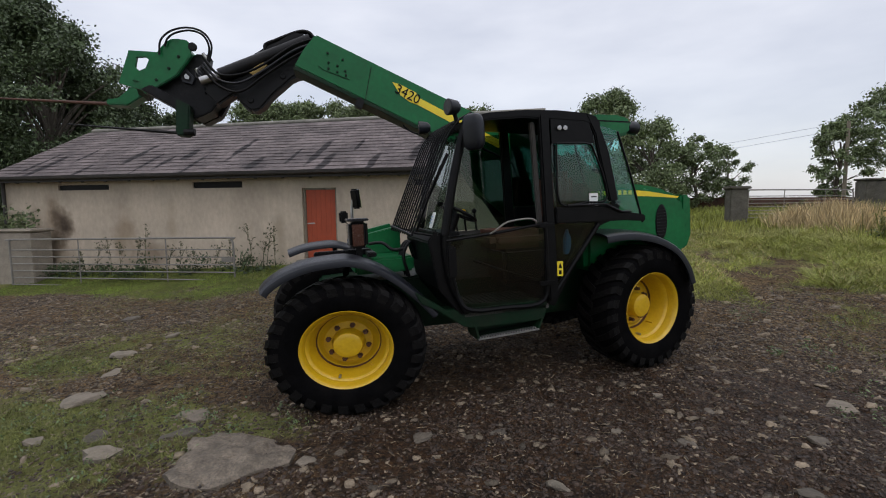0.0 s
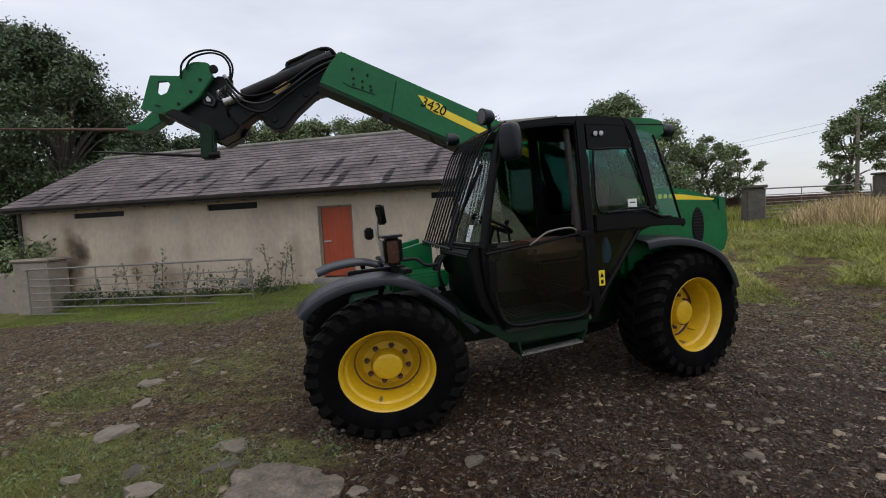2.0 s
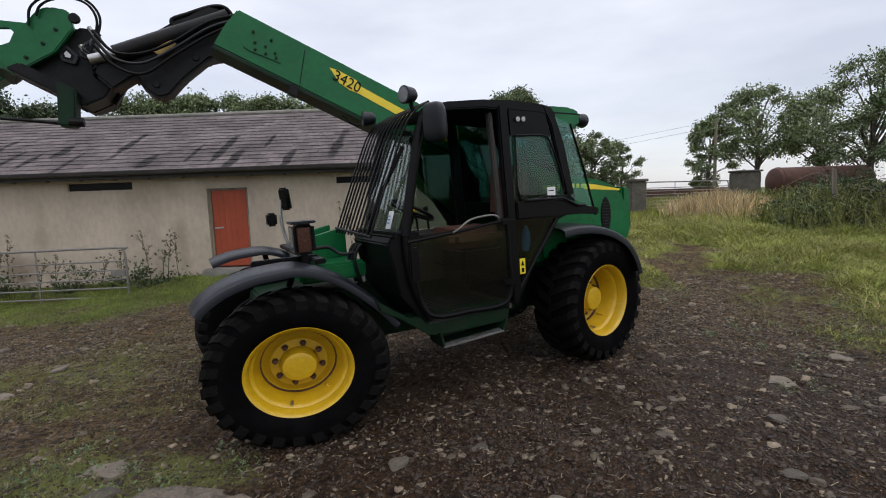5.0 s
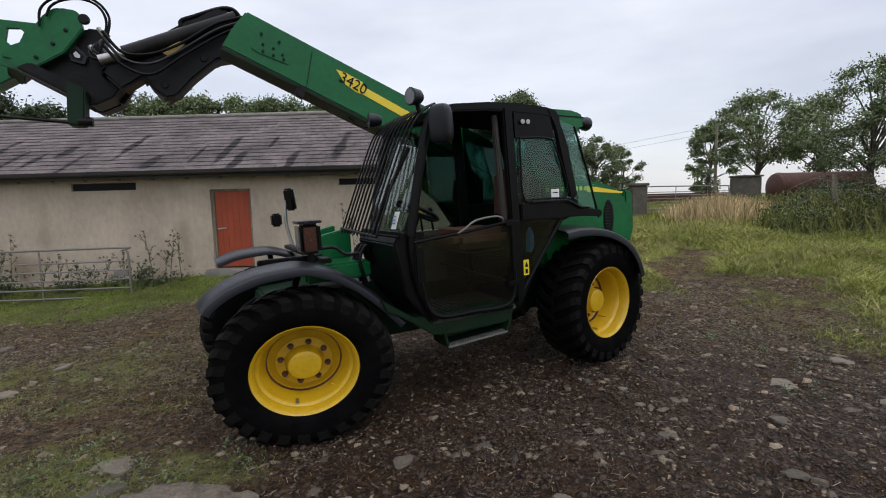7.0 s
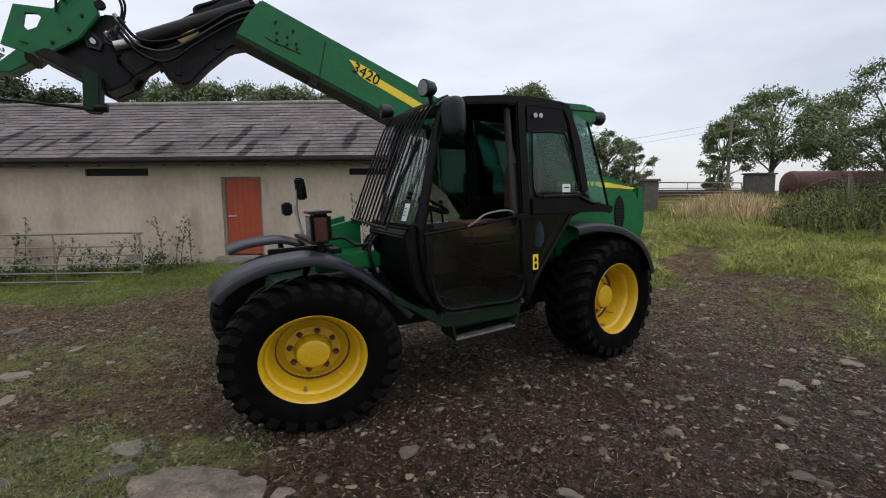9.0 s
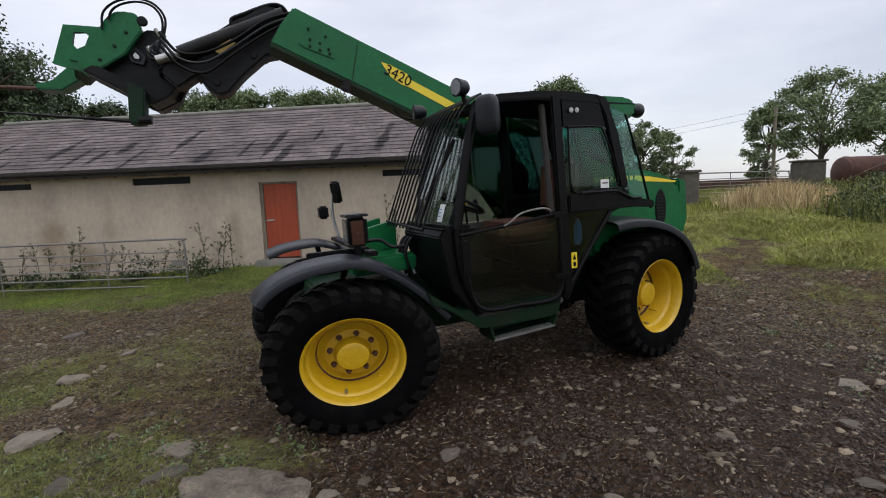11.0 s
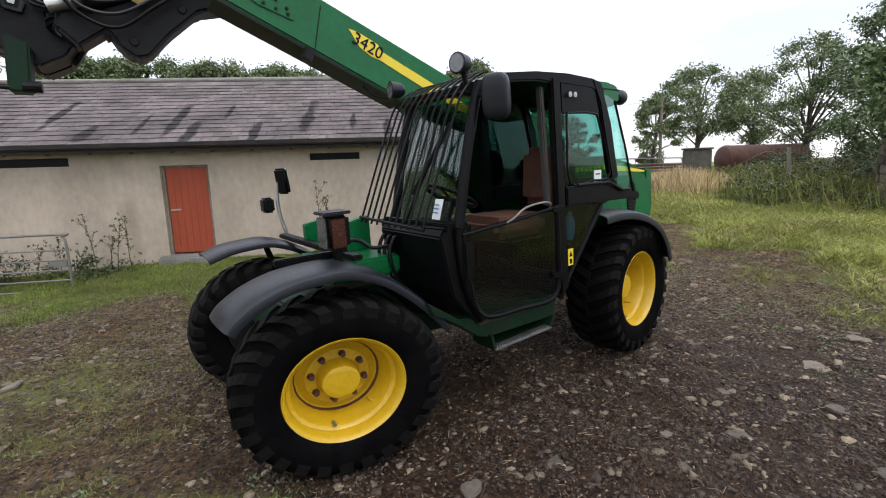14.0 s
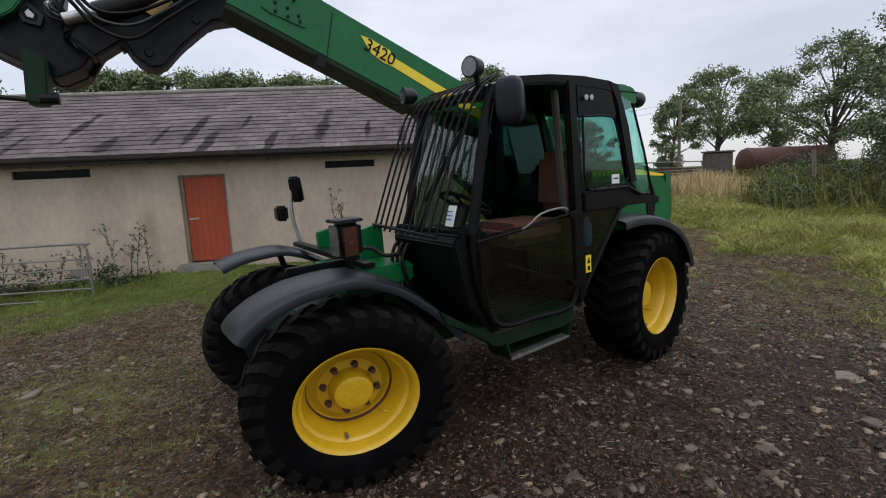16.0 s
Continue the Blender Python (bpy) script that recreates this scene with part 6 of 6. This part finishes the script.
for x_, y_ in cs_:
    if (x_ - 6.3) ** 2 / 2.2 + (y_ - 9.2) ** 2 / 2.0 > rng.uniform(0.2, 1.0):
        continue
    for _ in range(34):
        px, py = x_ + rng.gauss(0, 0.2), y_ + rng.gauss(0, 0.16)
        h = rng.uniform(0.3, 0.9) * max(0.35, 1.1 - 0.35 * math.hypot(px - 6.3, py - 9.2))
        dx, dy = rng.gauss(0, 0.2), rng.gauss(0, 0.2)
        z_ = gz(px, py)
        k = len(V_)
        w_ = rng.uniform(0.002, 0.0045)
        V_ += [(px - w_, py, z_), (px + w_, py, z_), (px + dx * 0.6 + w_ * 1.6, py + dy * 0.6, z_ + h * 0.75), (px + dx, py + dy, z_ + h), (px + dx * 0.6 - w_ * 1.6, py + dy * 0.6, z_ + h * 0.75)]
        F_ += [(k, k + 1, k + 2, k + 4), (k + 4, k + 2, k + 3)]
tg = raw("tall_grass", V_, F_, STRAW)
tagged(tg, "tall straw-coloured seeding grass on the bank", "grass", kind="stuff")

# low broad-leaved weeds in the rough grass
cs = []
while len(cs) < 150:
    x_, y_ = rng.uniform(-6.5, -2.4), rng.uniform(-3.6, -0.6)
    if float(turf(x_, y_)) > 0.35:
        cs.append((x_, y_, gz(x_, y_) + 0.018, rng.uniform(0.03, 0.1)))
V, F = leaf_cloud(cs, 18, 0.014, 75)
V[:, 2] = np.maximum(V[:, 2], ground_z(V[:, 0], V[:, 1]) + 0.004)
tagged(np_mesh("ground_weeds", V, F, LEAF2), "low broad-leaved weeds among the stones", "weeds", kind="stuff")
cs = []
while len(cs) < 40:
    x_, y_ = rng.uniform(1.2, 4.5), rng.uniform(-1.6, 2.0)
    cs.append((x_, y_, gz(x_, y_) + 0.02, rng.uniform(0.05, 0.16)))
V, F = leaf_cloud(cs, 46, 0.013, 76)
V[:, 2] = np.maximum(V[:, 2], ground_z(V[:, 0], V[:, 1]) + 0.004)
tagged(np_mesh("ground_weeds", V, F, LEAF2), "green weed tufts in the gravel", "weeds", kind="stuff")

# weeds by the shed gate
for wx, wy, h in ((-7.0, 4.1, 1.05), (-6.75, 4.2, 0.8), (-6.5, 4.15, 0.95), (-6.9, 4.3, 0.6), (-9.6, 4.0, 1.2), (-9.9, 4.1, 0.9), (-10.3, 4.1, 0.8), (-3.4, 4.2, 1.3), (-3.25, 4.25, 1.0), (-8.4, 4.2, 0.5), (-11.0, 4.1, 0.7), (-10.7, 4.2, 0.9), (-9.2, 4.2, 0.6), (-8.8, 4.1, 0.75), (-8.0, 4.2, 0.55), (-7.6, 4.15, 0.7), (-11.4, 4.2, 0.6)):
    wd = tagged(new("weed"), "tall dark dock weed gone to seed", "weed", "weeds along the shed")
    wd.matrix_basis = pose(wx, wy, gz(wx, wy) - 0.02)
    bm = bmesh.new()
    lx, ly = rng.uniform(-0.15, 0.15), rng.uniform(-0.05, 0.05)
    st_ = curve_pts([(0, 0, 0), (lx * 0.3, ly, h * 0.5), (lx, ly, h)], 4)
    tube(bm, st_, 0.008, 5, 0.003)
    cl = []
    for k in range(5):
        f = rng.uniform(0.35, 0.9)
        s = Vector((lx * f, ly * f, h * f))
        e = s + Vector((rng.uniform(-0.15, 0.15), rng.uniform(-0.08, 0.08), rng.uniform(0.1, 0.25)))
        tube(bm, [tuple(s), tuple(e)], 0.004, 4, 0.002)
        cl += [(e.x, e.y, e.z, 0.035), ((s.x + e.x) / 2, (s.y + e.y) / 2, (s.z + e.z) / 2, 0.03)]
    cl += [(lx * f, ly * f, h * f, 0.035) for f in (0.7, 0.8, 0.9, 1.0)] + [(0.05, 0, 0.12, 0.12), (-0.06, 0, 0.18, 0.1)]
    part("stalk", bm, WEED, wd)
    V, F = leaf_cloud(cl, 7, 0.02, 90)
    np_mesh("leaves", V, F, WEED, wd)

# ---- stones ----
def stone_mesh(bm, x, y, z, sx, sy, sz, rz, seed):
    r = random.Random(seed)
    vs = bmesh.ops.create_icosphere(bm, subdivisions=2, radius=1.0)["verts"]
    m = pose(x, y, z, r.uniform(-7, 7), r.uniform(-7, 7), rz)
    p1, p2, p3 = r.uniform(0, 6), r.uniform(0, 6), r.uniform(0, 6)
    for v in vs:
        an = math.atan2(v.co.y, v.co.x)
        c = v.co * (1 + 0.16 * math.sin(2 * an + p1) + 0.13 * math.sin(3 * an + p2) + 0.07 * math.sin(5 * an + p3)) * r.uniform(0.95, 1.05)
        c.z = max(-0.6, min(0.5, c.z)) + r.uniform(-0.04, 0.04)
        v.co = m @ Vector((c.x * sx, c.y * sy, c.z * sz))


for k, (x_, y_, s) in enumerate(((-4.95, -1.62, 0.2), (-3.72, -1.74, 0.16), (-3.6, -2.02, 0.14), (-4.2, -2.15, 0.12), (-3.9, -2.4, 0.15), (-4.6, -2.3, 0.1), (-1.3, -1.6, 0.09), (0.0, -1.47, 0.1), (-0.02, -0.62, 0.07), (-0.95, -1.0, 0.06), (1.41, -0.58, 0.15), (-0.45, -1.4, 0.07), (-1.84, -1.74, 0.1), (0.5, -2.0, 0.09), (0.9, -1.3, 0.1), (-5.3, -0.98, 0.14), (-5.7, -0.45, 0.16), (-5.6, 0.2, 0.1), (-7.0, 0.97, 0.13), (1.9, -1.1, 0.12), (-2.5, -2.2, 0.08), (2.2, -0.2, 0.1), (-0.9, -2.2, 0.08), (0.3, -0.9, 0.07))):
    bm = bmesh.new()
    stone_mesh(bm, x_, y_, gz(x_, y_) + s * 0.02, s * 0.9, s * rng.uniform(0.5, 0.8), s * 0.32, rng.uniform(0, 180), 100 + k)
    tagged(link("stone", bm, STONE, None, "", True), "pale grey field stone set in the mud", "stone", "stones in the yard")
slab = bmesh.new()
zt = gz(-3.05, -2.25)
NR, NA = 9, 30
lo = [0.36 + 0.06 * math.sin(6 * math.pi * k / NA + 0.6) + 0.02 * math.sin(10 * math.pi * k / NA + 1) + 0.012 * math.sin(22 * math.pi * k / NA + 2) for k in range(NA)]
ring0 = []
for r in range(NR + 2):
    row = []
    for k in range(NA):
        an = 2 * math.pi * k / NA
        f = min(r, NR) / NR
        x, y = -3.05 + 1.05 * lo[k] * f * math.cos(an), -2.24 + 0.95 * lo[k] * f * math.sin(an)
        z = zt + 0.022 + 0.06 * (float(vnoise(np.float64(x * 11), np.float64(y * 11), 31)) - 0.5) - 0.02 * f ** 4
        row.append(slab.verts.new((x, y, z - (0.12 if r > NR else 0))))
    ring0.append(row)
for p, q in zip(ring0[1:], ring0[2:]):
    for k in range(NA):
        slab.faces.new((p[k], q[k], q[(k + 1) % NA], p[(k + 1) % NA]))
slab.faces.new(ring0[1])
for v in ring0[0]:
    slab.verts.remove(v)
bmesh.ops.recalc_face_normals(slab, faces=slab.faces[:])
tagged(link("concrete_slab", slab, SLAB, None), "broken flat slab of pale concrete sunk in the ground", "slab")

g_ = np.random.default_rng(5)
ico = bmesh.new()
bmesh.ops.create_icosphere(ico, subdivisions=1, radius=1.0)
ico.verts.ensure_lookup_table()
IV = np.array([v.co[:] for v in ico.verts])
IF = np.array([[v.index for v in f.verts] for f in ico.faces])
ico.free()
N_ = 230000
px_ = g_.uniform(-11.5, 5, N_)
py_ = g_.uniform(-4.8, 3.4, N_)
kp = (turf(px_, py_) < g_.uniform(0.25, 1.0, N_)) & (vnoise(px_ * 1.5, py_ * 1.5, 8) > g_.uniform(0.1, 0.6, N_)) & (g_.uniform(0, 1, N_) < (py_ + 4.9) / 1.7)
px_, py_ = px_[kp], py_[kp]
n_ = len(px_)
sz_ = 0.0045 + 0.012 * g_.uniform(0, 1, n_) ** 2.2
big_ = g_.uniform(0, 1, n_) > 0.99
sz_ = np.where(big_, 0.014 + 0.034 * g_.uniform(0, 1, n_) ** 2, sz_)
ang = g_.uniform(0, 2 * np.pi, n_)
jit = g_.uniform(0.6, 1.35, (n_, len(IV), 1))
loc_ = IV[None] * jit * np.stack([sz_ * g_.uniform(0.9, 1.7, n_), sz_ * g_.uniform(0.7, 1.1, n_), sz_ * np.where(big_, 0.3, 1) * g_.uniform(0.4, 0.8, n_)], 1)[:, None, :]
ca_, sa_ = np.cos(ang)[:, None], np.sin(ang)[:, None]
W_ = np.stack([loc_[..., 0] * ca_ - loc_[..., 1] * sa_ + px_[:, None], loc_[..., 0] * sa_ + loc_[..., 1] * ca_ + py_[:, None], loc_[..., 2] + (ground_z(px_, py_) + sz_ * 0.05)[:, None]], -1)
Fg = (IF[None] + (np.arange(n_) * len(IV))[:, None, None]).reshape(-1, 3)
pick_ = ((g_.uniform(0, 1, n_) < 0.25 + mud_amount(px_, py_)) & ~big_).repeat(len(IF))
tagged(np_mesh("mud_clods", W_.reshape(-1, 3), Fg[pick_], CLOD), "dark brown clods of churned mud", "mud", kind="stuff")
tagged(np_mesh("gravel", W_.reshape(-1, 3), Fg[~pick_], PEBBLE), "scattered grey gravel and pebbles in the mud", "gravel", kind="stuff")

# angular broken stones trodden flat into the yard
def flat_stones(n, smin, smax, seed, material, name, label, power=2.0):
    """Flat many-cornered stones: a rough top face, a skirt and a sunken base ring."""
    g = np.random.default_rng(seed)
    x, y = g.uniform(-12.0, 4.6, n), g.uniform(-4.6, 3.0, n)
    keep = (turf(x, y) < g.uniform(0.2, 1.1, n)) & (vnoise(x * 1.1, y * 1.1, 21) * 0.6 + vnoise(x * 4, y * 4, 22) * 0.5 > g.uniform(0.15, 0.85, n)) & (g.uniform(0, 1, n) < (y + 4.7) / 1.7) & (g.uniform(0, 1, n) < (x + 12) / 3)
    x, y = x[keep], y[keep]
    n = len(x)
    s = smin + (smax - smin) * g.uniform(0, 1, n) ** power
    C = 7
    a = g.uniform(0, 6.28, n)[:, None] + (np.arange(C)[None] + g.uniform(-0.36, 0.36, (n, C))) * 2 * np.pi / C
    r = s[:, None] * g.uniform(0.45, 1.3, (n, C))
    st, tu = g.uniform(0.5, 1.0, n)[:, None], g.uniform(0, 6.28, n)[:, None]
    u, v = r * np.cos(a), r * np.sin(a) * st
    u, v = u * np.cos(tu) - v * np.sin(tu), u * np.sin(tu) + v * np.cos(tu)
    hgt = s * g.uniform(0.05, 0.34, n)
    tx, ty = g.normal(0, 0.13, n)[:, None], g.normal(0, 0.13, n)[:, None]
    z0 = ground_z(x, y)[:, None]
    top = np.stack([x[:, None] + u * 0.8, y[:, None] + v * 0.8, z0 + hgt[:, None] + u * tx + v * ty + s[:, None] * g.normal(0, 0.05, (n, C))], -1)
    low = np.stack([x[:, None] + u, y[:, None] + v, np.repeat(z0 - 0.25 * s[:, None], C, 1)], -1)
    cen = np.stack([x, y, z0[:, 0] + hgt * g.uniform(0.95, 1.3, n)], -1)[:, None]
    V = np.concatenate([cen, top, low], 1).reshape(-1, 3)
    k = (np.arange(n) * (2 * C + 1))[:, None]
    i = np.arange(C)[None]
    j = (i + 1) % C
    F = np.concatenate([np.stack([k + 0 * i, k + 1 + i, k + 1 + j], -1), np.stack([k + 1 + i, k + 1 + C + i, k + 1 + C + j], -1), np.stack([k + 1 + i, k + 1 + C + j, k + 1 + j], -1)], 1).reshape(-1, 3)
    return tagged(np_mesh(name, V, F, material), label, "stones", kind="stuff")


flat_stones(28000, 0.006, 0.024, 51, CHIP, "stone_chips", "pale angular stone chips trodden into the mud")
flat_stones(5200, 0.02, 0.065, 52, CHIP, "flat_stones", "flat broken stones half sunk in the mud", 2.6)
flat_stones(70000, 0.008, 0.03, 53, CLOD, "mud_lumps", "dark angular lumps of churned mud", 1.6)

# straw, dead grass and twigs trodden into the ground
n_ = 22000
x_, y_ = g_.uniform(-9, 6, n_), g_.uniform(-4.8, 4.2, n_)
a_ = g_.uniform(0, 2 * np.pi, n_)
l_, w_ = g_.uniform(0.006, 0.03, n_), g_.uniform(0.0008, 0.0018, n_)
dx_, dy_ = np.cos(a_), np.sin(a_)


def litter(u, v, lift):
    px, py = x_ + dx_ * u - dy_ * v, y_ + dy_ * u + dx_ * v
    return np.stack([px, py, ground_z(px, py) + lift], 1)


lift_ = g_.uniform(0.004, 0.016, n_)
V = np.stack([litter(-l_, -w_, lift_), litter(l_, -w_, lift_ + 0.004), litter(l_, w_, lift_ + 0.006), litter(-l_, w_, lift_ + 0.002)], 1).reshape(-1, 3)
tagged(np_mesh("straw_litter", V, np.arange(4 * n_).reshape(-1, 4), LITTER), "trodden straw and dead grass on the mud", "straw", kind="stuff")

# utility pole and its wires
pole = tagged(new("utility_pole"), "grey wooden utility pole with two thin wires", "pole")
pole.matrix_basis = pose(14.2, 24.0, 1.0)
part("shaft", tube(bmesh.new(), [(0, 0, -0.2), (0, 0, 4.6)], 0.1, 8, 0.08), WOOD, pole)
for k in range(2):
    part("wire", tube(bmesh.new(), curve_pts([(0, 0, 4.2 + k * 0.35), (-9.0, 4, 3.2 + k * 0.35), (-20.0, 9, 3.8 + k * 0.35)], 6), 0.006, 4), BLACK, pole, "thin black overhead wire")

# ---- single slates of the lower courses ----
for V, F in near:
    raw("slate", V, F, SLATE, barn)
